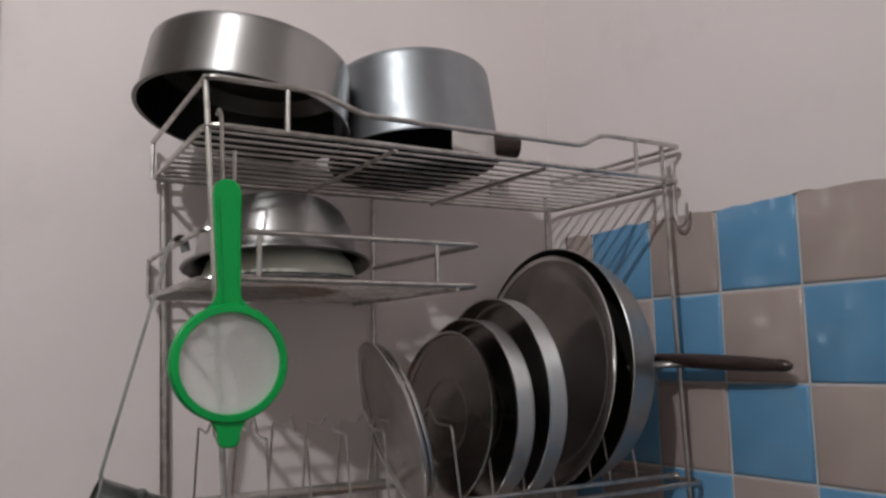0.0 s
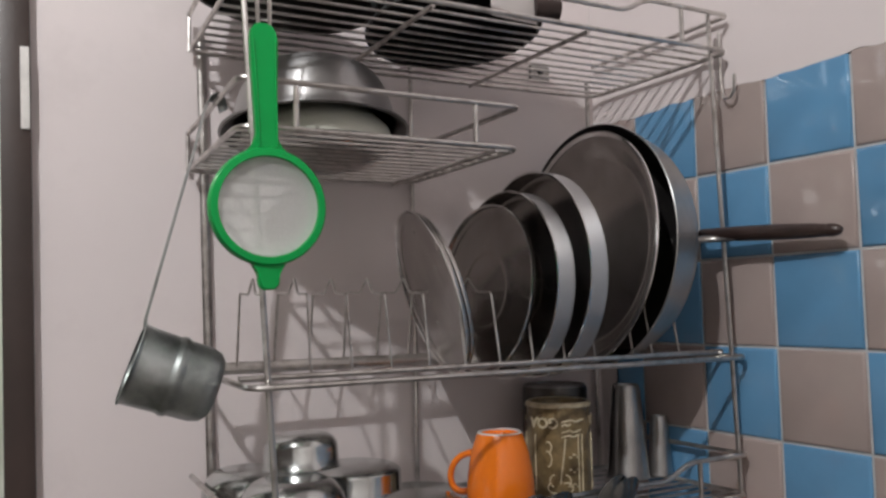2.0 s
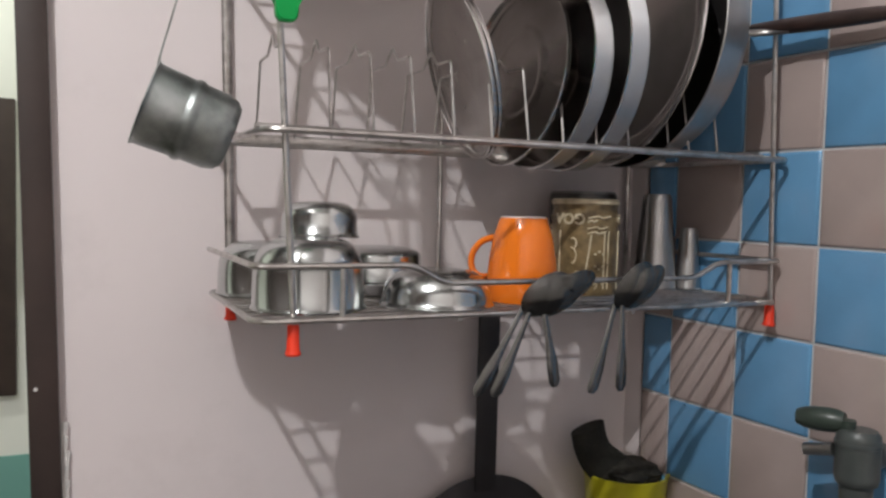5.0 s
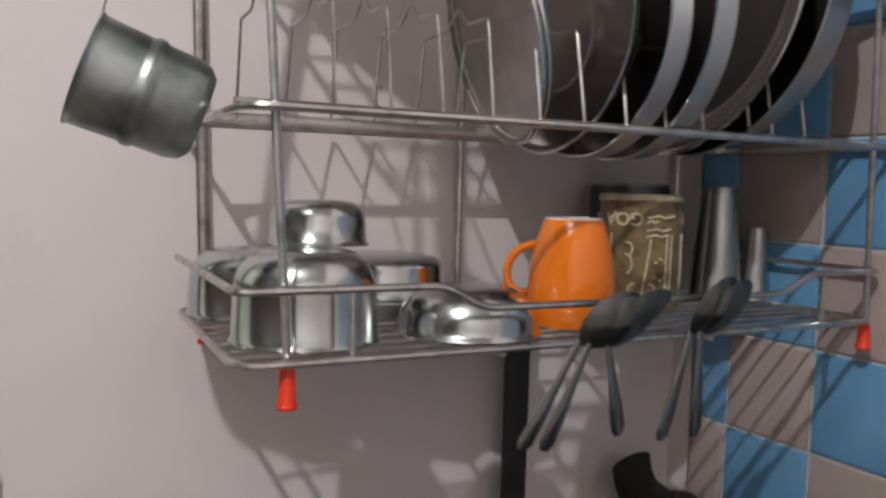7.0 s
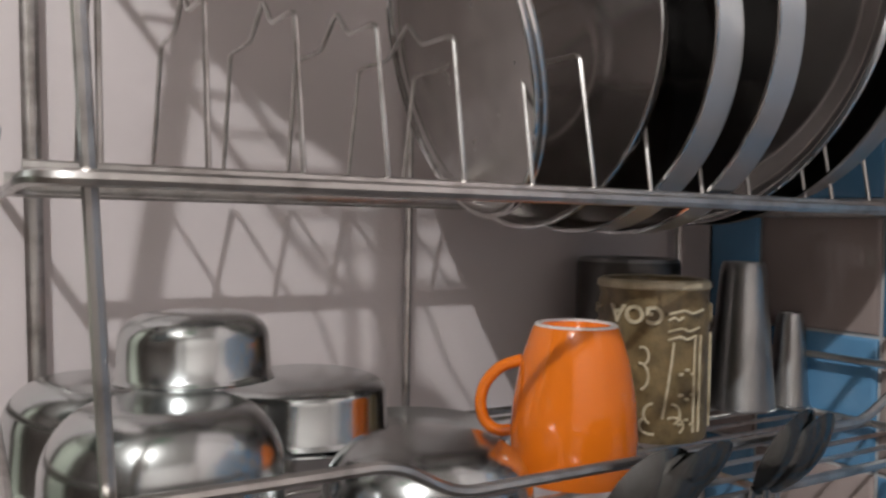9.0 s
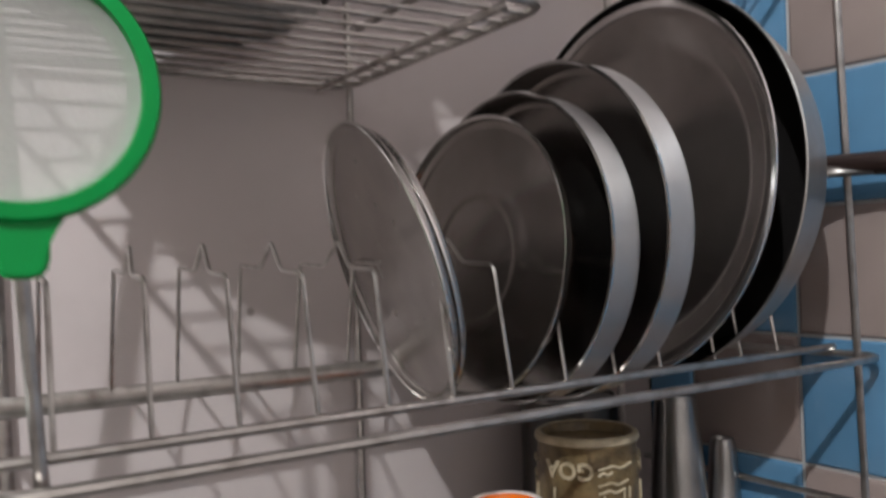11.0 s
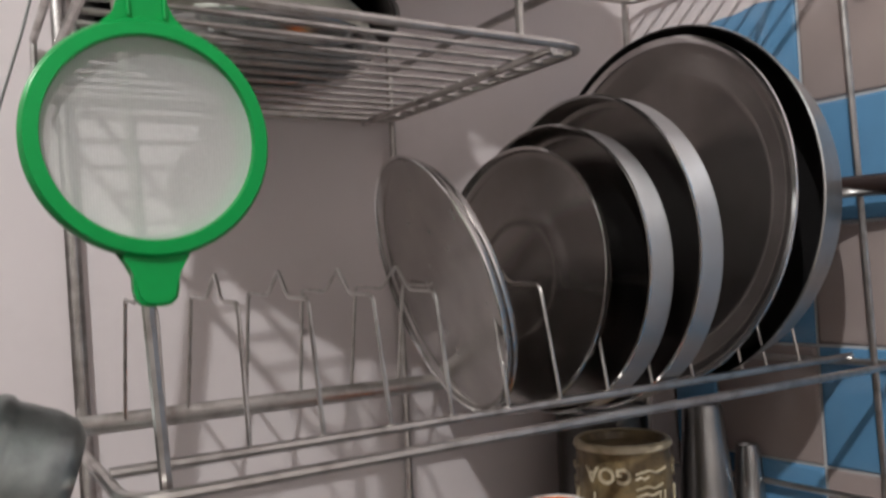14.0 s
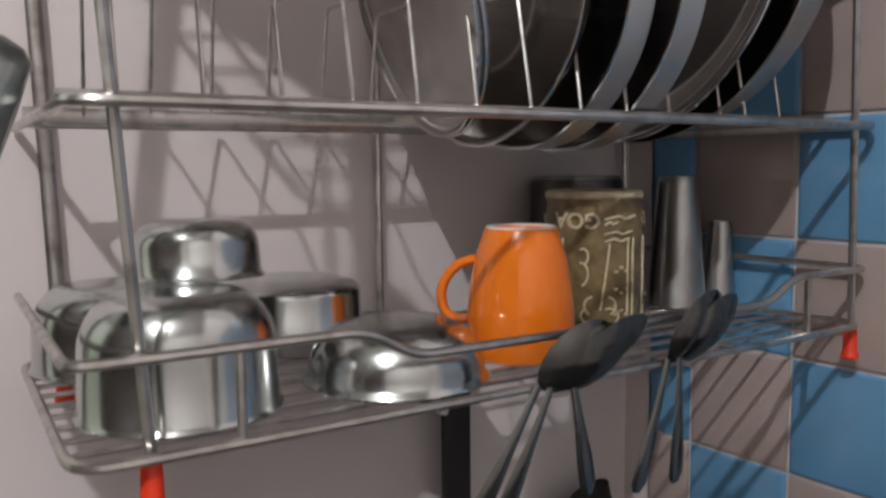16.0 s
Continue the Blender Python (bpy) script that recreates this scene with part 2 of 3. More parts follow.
def tube(points, r, bend=0.0, closed=False, sides=8, bm=None, flat=1.0, up=None):
    """A wire of radius r (or of a radius that changes along it) through points, its corners rounded by bend."""
    bm = bm or bmesh.new()
    pts = fillet(points, bend, closed) if bend else [Vector(p) for p in points]
    k = len(pts)
    rings, side = [], None
    for i, p in enumerate(pts):
        a = pts[i - 1] if (i or closed) else p
        b = pts[(i + 1) % k] if (i < k - 1 or closed) else p
        d = (b - a).normalized()
        if side is None:
            side = d.orthogonal().normalized() if up is None else (Vector(up) - d * Vector(up).dot(d)).normalized()
        side = (side - d * side.dot(d)).normalized()
        other = d.cross(side)
        rr = r(i / max(k - 1, 1)) if callable(r) else r
        rings.append([bm.verts.new(p + rr * (math.cos(2 * math.pi * j / sides) * side + flat * math.sin(2 * math.pi * j / sides) * other)) for j in range(sides)])
    for i in range(k if closed else k - 1):
        a, b = rings[i], rings[(i + 1) % k]
        if closed and i == k - 1:
            shift = min(range(sides), key=lambda s: (a[0].co - b[s].co).length)
            b = b[shift:] + b[:shift]
        for j in range(sides):
            q = (j + 1) % sides
            bm.faces.new((a[j], a[q], b[q], b[j]))
    if not closed:
        bm.faces.new(list(reversed(rings[0])))
        bm.faces.new(rings[-1])
    return bm


def shell(profile, wall=0.0012):
    """Closed profile of a sheet: along its outside and back at the wall's thickness inside it."""
    inner = []
    for i, (r, z) in enumerate(profile):
        a, b = profile[max(i - 1, 0)], profile[min(i + 1, len(profile) - 1)]
        dr, dz = b[0] - a[0], b[1] - a[1]
        k = math.hypot(dr, dz) or 1
        inner.append((0 if r < 1e-6 else max(r - wall * dz / k, 0.0002), z + wall * dr / k))
    return profile + inner[::-1]


def facing(place, az=0.0, el=0.0):
    """A pose whose z axis points along +x turned by az and raised by el."""
    n = Vector((math.cos(radians(el)) * math.cos(radians(az)), math.cos(radians(el)) * math.sin(radians(az)), math.sin(radians(el))))
    return Matrix.Translation(place) @ n.to_track_quat("Z", "Y").to_matrix().to_4x4()


# ---- the room ----
BACK, RIGHT, CEILING = 0.270, 0.586, 2.95
JAMB = -0.182


# neither wall is square to the rack: both turn in towards their shared corner
BACK_TURN = pose(0, BACK, 0, 0, 0, -1.2) @ pose(0, -BACK, 0)
RIGHT_TURN = pose(RIGHT, -0.041, 0, 0, 0, 4.0) @ pose(-RIGHT, 0.041, 0)


def structure(name, bm, mat, label, category="wall", at=None):
    return solid(name, bm, mat, label, category, at, kind="structure")


def back_at(x):
    """Where the painted back wall stands at x."""
    return BACK - 0.021 * x


structure("wall_back", box(JAMB - 0.026, BACK, 0, RIGHT + 0.12, BACK + 0.12, CEILING), WALL, "pinkish white painted plaster wall behind the rack", at=BACK_TURN)
structure("wall_right", box(RIGHT, -2.5, 0, RIGHT + 0.12, BACK + 0.05, CEILING), WALL, "pinkish white painted wall with a tiled dado", at=RIGHT_TURN)
# the next three walls are unseen, added dark to hold back bounced light
structure("wall_back_far_side", box(-2.1, BACK, 0, -1.0, BACK + 0.12, CEILING), ROOM, "unseen dark wall beyond the doorway, keeps reflections down")
structure("wall_over_door", box(-1.0, BACK, 2.1, JAMB, BACK + 0.12, CEILING), ROOM, "unseen dark wall over the doorway, keeps reflections down")
structure("wall_left", box(-2.22, -2.3, 0, -2.1, BACK + 0.12, CEILING), ROOM, "unseen dark side wall of the kitchen, keeps fill light down")
# front wall and ceiling are out of view and act as reflectors
structure("wall_front", box(-2.22, -2.42, 0, RIGHT + 0.4, -2.3, CEILING), PALE, "unseen pale wall facing the rack, bounces fill light")
structure("ceiling", box(-2.22, -2.42, CEILING, RIGHT + 0.4, 2.2, CEILING + 0.1), CEIL, "unseen ceiling, its grey set for bounced fill light", "ceiling")
structure("floor", box(-2.22, -2.42, -0.1, RIGHT + 0.4, 2.2, 0), FLOORM, "dark stone kitchen floor", "floor")
structure("countertop", box(-0.1, -0.62, 0.86, RIGHT + 0.06, BACK, 0.9, 0.004), GRANITE, "dark granite worktop under the rack", "counter")
structure("counter_support", box(-0.06, -0.56, 0, RIGHT + 0.06, BACK, 0.86), PALE, "plain masonry block under the worktop", "counter")

# doorway and the room beyond it
door_frame = thing("door_1", "dark brown painted wooden door frame", "door frame", pose(-0.181, 0, 1.2, 0, -1.5, 0) @ pose(0.181, 0, -1.2), kind="structure")
jamb = part("jamb", box(JAMB - 0.03, BACK - 0.012, 0.004, JAMB, BACK + 0.1, 2.1, 0.003), BROWN, door_frame)
part("jamb", box(-1.0, BACK - 0.012, 0, -0.96, BACK + 0.1, 2.1, 0.003), BROWN, door_frame)
part("lintel", box(-0.96, BACK - 0.012, 2.06, JAMB - 0.03, BACK + 0.1, 2.1, 0.003), BROWN, door_frame)
strike = part("strike_plate", box(JAMB - 0.010, BACK - 0.0155, 1.735, JAMB - 0.001, BACK - 0.0122, 1.825, 0.0012), WHITEBIT, jamb, "white metal strike plate")
part("screw", lathe([(0, 0.0), (0.0022, 0.0), (0.0018, 0.0012), (0, 0.0015)], 10), WHITEBIT, jamb, "pale screw head", facing((JAMB - 0.022, BACK - 0.0122, 1.205), -90))
bm = bmesh.new()
for k in range(9):
    z = 1.02 + k * 0.016
    w = 0.004 + 0.004 * random.random()
    tube([(JAMB + 0.002, BACK - 0.001, z), (JAMB + 0.002 + w * 0.4, BACK - 0.0015, z + 0.017)], w * 0.7, sides=6, bm=bm, flat=0.3, up=(1, 0, 0))
part("plaster_chip", bm, WHITEBIT, jamb, "bare broken plaster beside the frame")

FARY = 1.9
structure("wall_far_room", box(-2.1, FARY, 0.66, 0.3, FARY + 0.1, CEILING), FAR, "pale cream wall of the far room")
structure("wall_far_room_dado", box(-2.1, FARY - 0.004, 0, 0.3, FARY + 0.1, 0.66), TEAL, "teal painted dado of the far room")
structure("wall_far_room_right", box(0.0, BACK + 0.12, 0, 0.1, FARY, CEILING), FAR, "pale cream side wall of the far room")
structure("wall_far_room_left", box(-2.22, BACK + 0.12, 0, -2.1, FARY + 0.1, CEILING), FAR, "pale cream side wall of the far room")
far_window = thing("window_1", "dark brown wooden window frame with pale panes", "window", kind="structure")
WX, WZ0, WZ1 = -0.302, 0.838, 1.668
part("window_frame", box(WX - 0.055, FARY - 0.03, WZ0, WX, FARY - 0.0005, WZ1, 0.004), BROWN, far_window)
part("window_frame", box(WX - 0.75, FARY - 0.03, WZ1 - 0.055, WX - 0.055, FARY - 0.0005, WZ1, 0.004), BROWN, far_window)
part("window_frame", box(WX - 0.75, FARY - 0.03, WZ0, WX - 0.055, FARY - 0.0005, WZ0 + 0.055, 0.004), BROWN, far_window)
part("window_frame", box(WX - 0.75, FARY - 0.03, WZ0 + 0.055, WX - 0.695, FARY - 0.0005, WZ1 - 0.055, 0.004), BROWN, far_window)
part("glazing_bar", box(WX - 0.695, FARY - 0.026, 1.235, WX - 0.055, FARY - 0.0005, 1.275, 0.003), BROWN, far_window)
part("pane", box(WX - 0.695, FARY - 0.014, WZ0 + 0.055, WX - 0.055, FARY - 0.008, 1.235), GLASS, far_window)
part("pane", box(WX - 0.695, FARY - 0.014, 1.275, WX - 0.055, FARY - 0.008, WZ1 - 0.055), GLASS, far_window)

# ---- the dish rack ----
rack = thing("dish_rack", "steel wire dish rack with four shelves mounted on the wall", "dish rack", pose(0.28, 0.14, 1.275))
RACK = Matrix.Translation((-0.28, -0.14, -1.275))


def fitted(bm):
    """The rack follows the walls: its back runs nearer towards the corner, its far end leans in."""
    for v in bm.verts:
        f, g = max(v.co.y, 0) / 0.255, max(v.co.x, 0) / 0.566
        v.co = (v.co.x - 0.020 * f * g, v.co.y - 0.026 * max(v.co.x, 0) * f, v.co.z)
    return bm


def rack_part(name, bm, mat=WIRE, parent=rack, label=""):
    bm = fitted(bm)
    return part(name, bm, mat, parent, label, RACK if parent is rack else None)


X0, X1, Y0, Y1 = -0.032, 0.566, -0.004, 0.255
TOP, HALF, PLATE, LOW = 1.84, 1.70, 1.473, 1.306
front_left = rack_part("post", tube([(0.004, 0.004, 1.292), (-0.0315, 0.004, 1.888)], 0.0029))
front_right = rack_part("post", tube([(0.561, 0.004, 1.292), (0.540, 0.004, 1.887)], 0.0027))
back_left = rack_part("post", tube([(-0.003, 0.263, 1.278), (-0.017, 0.263, 1.862)], 0.0055, flat=0.45, up=(1, 0, 0)), label="flat steel upright fixed to the wall")
rack_part("post", tube([(0.264, 0.263, 1.30), (0.264, 0.263, 1.862)], 0.0031))
rack_part("post", tube([(0.560, 0.262, 1.30), (0.560, 0.262, 1.862)], 0.0032))
for post, x, y, h in ((front_left, 0.003, 0.004, 0.025), (front_right, 0.560, 0.004, 0.022), (back_left, -0.004, 0.260, 0.018)):
    bm = lathe([(0, 0), (0.0066, 0), (0.0072, 0.002), (0.0058, 0.005), (0.0052, h), (0.0044, h + 0.002), (0, h + 0.002)], 16)
    part("foot_cap", bm, RED, post, "bright red rubber cap", Matrix.Translation((x, y, (1.288 if y > 0.1 else 1.30) - h)))


def shelf(name, z, x1, rail, dips, crosses, count, front=Y0, back=Y1):
    """A wire tray: rim, guard rail, stays, cross bars below and lengthwise wires."""
    rim = rack_part(name, tube([(X0, front, z), (x1, front, z), (x1, back, z), (X0, back, z)], 0.0029, 0.022, True))
    line = [(X0, back, z + rail), (X0, front, z + rail)]
    if dips:
        a, b, c, d = dips
        line += [(a, front, z + rail), (b, front, z + rail - 0.017), (c, front, z + rail - 0.017), (d, front, z + rail)]
    line += [(x1, front, z + rail), (x1, back, z + rail)]
    part("guard_rail", fitted(tube(line, 0.0029, 0.012)), WIRE, rim)
    for x in ((0.045, 0.49) if x1 > 0.4 else (0.021, 0.211)):
        part("stay", fitted(tube([(x, front + 0.001, z), (x, front + 0.001, z + rail)], 0.0027)), WIRE, rim)
    if z != LOW:
        part("stay", tube([(X0, back, z), (X0, back, z + rail)], 0.0024), WIRE, rim)
    for x in crosses:
        part("cross_bar", fitted(tube([(x, front, z - 0.004), (x, back, z - 0.004)], 0.0026)), WIRE, rim)
    for k in range(1, count):
        y = front + (back - front) * k / count
        part("wire", fitted(tube([(X0, y, z), (0, y, z), (x1, y, z)], 0.0017, sides=7)), WIRE, rim)
    return rim


top_shelf = shelf("top_shelf", TOP, X1, 0.045, (0.075, 0.125, 0.405, 0.435), (0.160, 0.352), 11)
half_shelf = shelf("half_shelf", HALF, 0.264, 0.044, None, (0.235,), 12, 0.004, 0.262)
shelf("bottom_shelf", LOW, X1, 0.047, (0.112, 0.142, 0.440, 0.474), (0.16, 0.36), 10, Y0, 0.236)

# plate shelf with its wire dividers
plate_shelf = rack_part("plate_shelf", tube([(X0 + 0.006, -0.008, PLATE - 0.005), (X1 + 0.004, -0.008, PLATE - 0.005), (X1 + 0.004, 0.203, PLATE - 0.005), (X0 + 0.006, 0.203, PLATE - 0.005)], 0.0031, 0.02, True))
for x in (X0 + 0.006, X1 + 0.004):
    part("wall_arm", fitted(tube([(x, 0.185, PLATE - 0.005), (x, 0.266, PLATE - 0.005)], 0.0031)), WIRE, plate_shelf)
part("rail", fitted(tube([(X0 + 0.006, 0.034, PLATE), (X1 + 0.004, 0.034, PLATE)], 0.0029)), WIRE, plate_shelf)
part("rail", fitted(tube([(X0 + 0.006, 0.200, PLATE), (0, 0.200, PLATE), (X1 + 0.004, 0.200, PLATE)], 0.0056, flat=0.35, up=(0, 0, 1))), WIRE, plate_shelf, "flat steel back strip")
LOOP = mesh_of("divider", tube([(0, 0.034, 0.0), (0, 0.049, 0.077), (0.001, 0.084, 0.078), (0.004, 0.106, 0.0935), (0.0045, 0.110, 0.0935), (0.006, 0.134, 0.079), (0.009, 0.184, 0.081), (0.009, 0.199, 0.0)], 0.00135, 0.006, sides=7), WIRE)
for k in range(13):
    part("divider", LOOP, WIRE, plate_shelf, at=pose(0.001 + 0.0416 * k + (0.013 if k == 10 else 0), 0, PLATE, 0, random.uniform(-1.2, 1.2), 0))

# ---- hooks and wall fixings ----
hook_mesh = tube([(0, 0, 0.0), (0, 0, -0.066), (0.004, -0.004, -0.083), (0.012, -0.01, -0.086), (0.019, -0.014, -0.078), (0.020, -0.0145, -0.058)], 0.0022, 0.008)
solid("wire_hook", hook_mesh, WIRE, "bent steel wire hook hanging from the top shelf", "hook", pose(0.5655, 0.012, 1.868, 0, 0, -60), "rack hooks")
solid("wire_hook", tube([(-0.023, -0.009, 1.848), (-0.023, -0.0145, 1.852), (-0.0215, -0.0165, 1.846), (-0.019, -0.0165, 1.775), (-0.0155, -0.020, 1.7685), (-0.011, -0.0235, 1.7755), (-0.011, -0.0235, 1.812)], 0.0019, 0.006), WIRE, "thin steel wire hook holding a tea strainer", "hook", None, "rack hooks")
clip = thing("wall_clip", "small dark metal clip fixed to the wall under the top shelf", "clip", pose(0.462, back_at(0.462), 1.872))
part("plate", box(-0.016, -0.006, -0.012, 0.016, 0.0, 0.010, 0.001), STEEL_DULL, clip)
part("screw", lathe([(0, 0), (0.004, 0), (0.0035, 0.003), (0, 0.004)], 12), IRON, clip, "black screw head", facing((0.0, -0.006, 0.0), -90))

# ---- things on the top shelf ----
def cooking_pot(name, label, r, h, taper, at, outside, inside, group="pots on the top shelf"):
    pot = thing(name, label, "cooking pot", at, group)
    rb = r - taper
    body = [(r + 0.003, 0.0), (r + 0.0035, 0.0016), (r, 0.0035), (rb, h - 0.008), (rb - 0.0010, h - 0.0038), (rb - 0.0035, h - 0.0012), (rb - 0.008, h), (0, h + 0.001)]
    part("body", lathe(crisp(body), 96), outside, pot)
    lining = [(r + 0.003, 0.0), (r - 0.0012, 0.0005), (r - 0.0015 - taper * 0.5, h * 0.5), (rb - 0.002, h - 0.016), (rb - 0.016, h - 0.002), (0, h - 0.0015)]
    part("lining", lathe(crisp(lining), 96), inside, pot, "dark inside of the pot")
    return pot


def leaning(place, nx, ny):
    return Matrix.Translation(place) @ Vector((nx, ny, 1)).to_track_quat("Z", "Y").to_matrix().to_4x4()


# the steel pot's lining is coloured dark to carry the shade inside it
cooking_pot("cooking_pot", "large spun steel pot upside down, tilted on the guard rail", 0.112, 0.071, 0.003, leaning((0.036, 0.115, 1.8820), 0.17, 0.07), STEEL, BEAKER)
saucepan = cooking_pot("saucepan", "grey aluminium saucepan upside down on the wire shelf", 0.1015, 0.104, 0.004, leaning((0.247, 0.116, 1.8585), 0.0, 0.14), ALU, BLACKPAN)
SP = saucepan.matrix_basis.inverted()
part("sticker", box(-0.031, -0.0012, -0.0165, 0.031, 0.0012, 0.0165, 0.0008), STICKER, saucepan, "pale grey paper sticker", SP @ pose(0.270, 0.0185, 1.8605, 0, 0, 6))
part("handle", tube([SP @ Vector(p) for p in ((0.298, 0.023, 1.862), (0.316, 0.020, 1.8625), (0.325, 0.019, 1.8625), (0.328, 0.0185, 1.8625))], 0.0125, 0.004, sides=16, flat=0.8), BAKELITE, saucepan, "short black handle stub")

# ---- things on the half shelf ----
steel_plate_flat = lathe(shell([(0, 0.0), (0.07, 0.0), (0.074, 0.002), (0.080, 0.008), (0.085, 0.009), (0.086, 0.0105)], 0.001), 56)
solid("steel_plate", steel_plate_flat, SHINY, "polished steel plate lying on the half shelf", "plate", pose(0.082, 0.128, HALF + 0.0019), "plates on the half shelf")
solid("melamine_bowl", lathe([(0.082, 0.0), (0.083, 0.003), (0.078, 0.018), (0.062, 0.034), (0.03, 0.040), (0, 0.041)], 56), CREAM, "cream melamine bowl upside down under a steel bowl", "bowl", pose(0.082, 0.128, HALF + 0.0125))
BOWL = [(0.101, 0.001), (0.102, -0.001), (0.0985, -0.002), (0.0925, 0.0025), (0.0885, 0.0075), (0.0865, 0.0125), (0.0855, 0.020), (0.0835, 0.030), (0.0795, 0.042), (0.073, 0.054), (0.065, 0.063), (0.056, 0.0685), (0.046, 0.0712), (0.036, 0.0722), (0, 0.073)]
bowl = thing("steel_bowl", "large spun steel bowl upside down with a flared rim", "bowl", leaning((0.078, 0.124, HALF + 0.026), 0.01, 0.12))
part("body", lathe(BOWL, 96), STEEL, bowl)
# dark lining colour stands in for shade under the bowl
part("lining", lathe([(0.101, 0.001), (0.0990, -0.0030)] + [(max(r - 0.0012, 0), z - 0.0012) for r, z in BOWL[3:]], 96), BEAKER, bowl, "inside of the bowl, coloured dark for its shade")

# ---- tea strainer and dipper hanging at the rack's end ----
strainer = thing("tea_strainer", "green plastic tea strainer with white netting hanging from a hook", "strainer", pose(-0.0135, -0.0235, 1.624))
rim = lathe([(0.0405, -0.009), (0.0485, -0.010), (0.0505, -0.006), (0.0512, 0.004), (0.0495, 0.0075), (0.0438, 0.008), (0.0405, -0.009)], 72)
part("rim", rim, GREEN, strainer, at=pose(0, 0, 0, 90, 0, 0))


def slab(outline, half, bevel, skew=0.0):
    """A flat bar of the given outline in x and z, its edges rounded."""
    bm = bmesh.new()
    front_ring = [bm.verts.new((x + skew * z, -half, z)) for x, z in outline]
    back_ring = [bm.verts.new((x + skew * z, half, z)) for x, z in outline]
    bm.faces.new(front_ring)
    bm.faces.new(list(reversed(back_ring)))
    for i in range(len(outline)):
        j = (i + 1) % len(outline)
        bm.faces.new((front_ring[i], back_ring[i], back_ring[j], front_ring[j]))
    edges = [e for e in bm.edges if abs(e.verts[0].co.y - e.verts[1].co.y) < 1e-6]
    bmesh.ops.bevel(bm, geom=edges, offset=bevel, segments=2, affect="EDGES")
    return bm


side = [(0.0225, 0.0440), (0.0165, 0.0475), (0.0120, 0.0520), (0.0095, 0.0570), (0.0092, 0.0630), (0.0100, 0.085), (0.0118, 0.13), (0.0122, 0.148), (0.0112, 0.1545), (0.0080, 0.1590), (0.0040, 0.1610)]
part("handle", slab([(-x, z) for x, z in side] + [(x, z) for x, z in reversed(side)], 0.0038, 0.0012, -0.025), GREEN, strainer)
low = [(0.0170, -0.0465), (0.0125, -0.0495), (0.0102, -0.0530), (0.0095, -0.0580), (0.0094, -0.0640), (0.0085, -0.0680), (0.0062, -0.0706), (0.0030, -0.0716)]
part("tail", slab([(-x, z) for x, z in low] + [(x, z) for x, z in reversed(low)], 0.0045, 0.0016), GREEN, strainer)
for s in (-1, 1):
    part("rib", tube([(s * 0.0075, -0.0042, 0.052), (s * 0.0095 - 0.0035, -0.0045, 0.146)], 0.0011), GREEN, strainer)
part("netting", lathe([(0.0445, 0.0055), (0.040, 0.0030), (0.030, 0.0008), (0.015, -0.0008), (0, -0.0012)], 64), NET, strainer, "fine white netting", pose(0, 0, 0, 90, 0, 0))

dipper = thing("oil_dipper", "scuffed aluminium dipper hanging by its long strap handle", "dipper", Matrix.Translation((-0.114, 0.07, 1.4905)) @ Vector((0.074, -0.006, -0.027)).to_track_quat("Z", "X").to_matrix().to_4x4())
cup = [(0.0375, 0.0), (0.0382, 0.001), (0.0366, 0.003), (0.0355, 0.034), (0.0372, 0.037), (0.0372, 0.041), (0.0352, 0.044), (0.0350, 0.064), (0.0325, 0.073), (0.027, 0.078), (0.0, 0.079)]
part("cup", lathe(shell(crisp(cup, 0.0022), 0.0011), 64), MUG_METAL, dipper)
strap = bmesh.new()
DIP = dipper.matrix_basis.inverted()
tube([DIP @ Vector(p) for p in ((-0.101, 0.070, 1.516), (-0.102, 0.071, 1.527), (-0.052, 0.098, 1.700), (-0.0425, 0.102, 1.738), (-0.038, 0.104, 1.7475), (-0.032, 0.105, 1.7500), (-0.0265, 0.105, 1.7475), (-0.024, 0.105, 1.736))], 0.0105, 0.006, sides=8, bm=strap, flat=0.08, up=(0.05, 1, 0.1))
part("strap_handle", strap, MUG_METAL, dipper, "long thin flat metal strap")

# ---- plates and pan in the plate shelf ----
def thali(plate, r, depth, ring, steel):
    """Round steel plate with an upright wall, open towards -z of its own space."""
    groove = [(r * 0.41, depth - 0.0012), (r * 0.44, depth - 0.0018), (r * 0.49, depth - 0.0028), (r * 0.54, depth - 0.0018), (r * 0.58, depth - 0.0012)] if ring else []
    face = [(0, depth - 0.0012)] + groove + [(r - 0.006, depth - 0.0012), (r - 0.0026, depth - 0.003), (r - 0.0014, 0.0)]
    part("face", lathe(crisp(face), 96), steel, plate)
    wall = [(0, depth), (r - 0.006, depth), (r - 0.0016, depth - 0.0006), (r - 0.0004, depth - 0.0022), (r, 0.0012)]
    part("side_wall", lathe(crisp(wall), 96), BAND if depth > 0.02 else steel, plate, "matt silver side wall" if depth > 0.02 else "")
    part("rolled_edge", lathe([(r, 0.0012), (r + 0.0010, 0.0006), (r + 0.0011, -0.0006), (r, -0.0012), (r - 0.0014, 0.0)], 96), EDGE, plate)


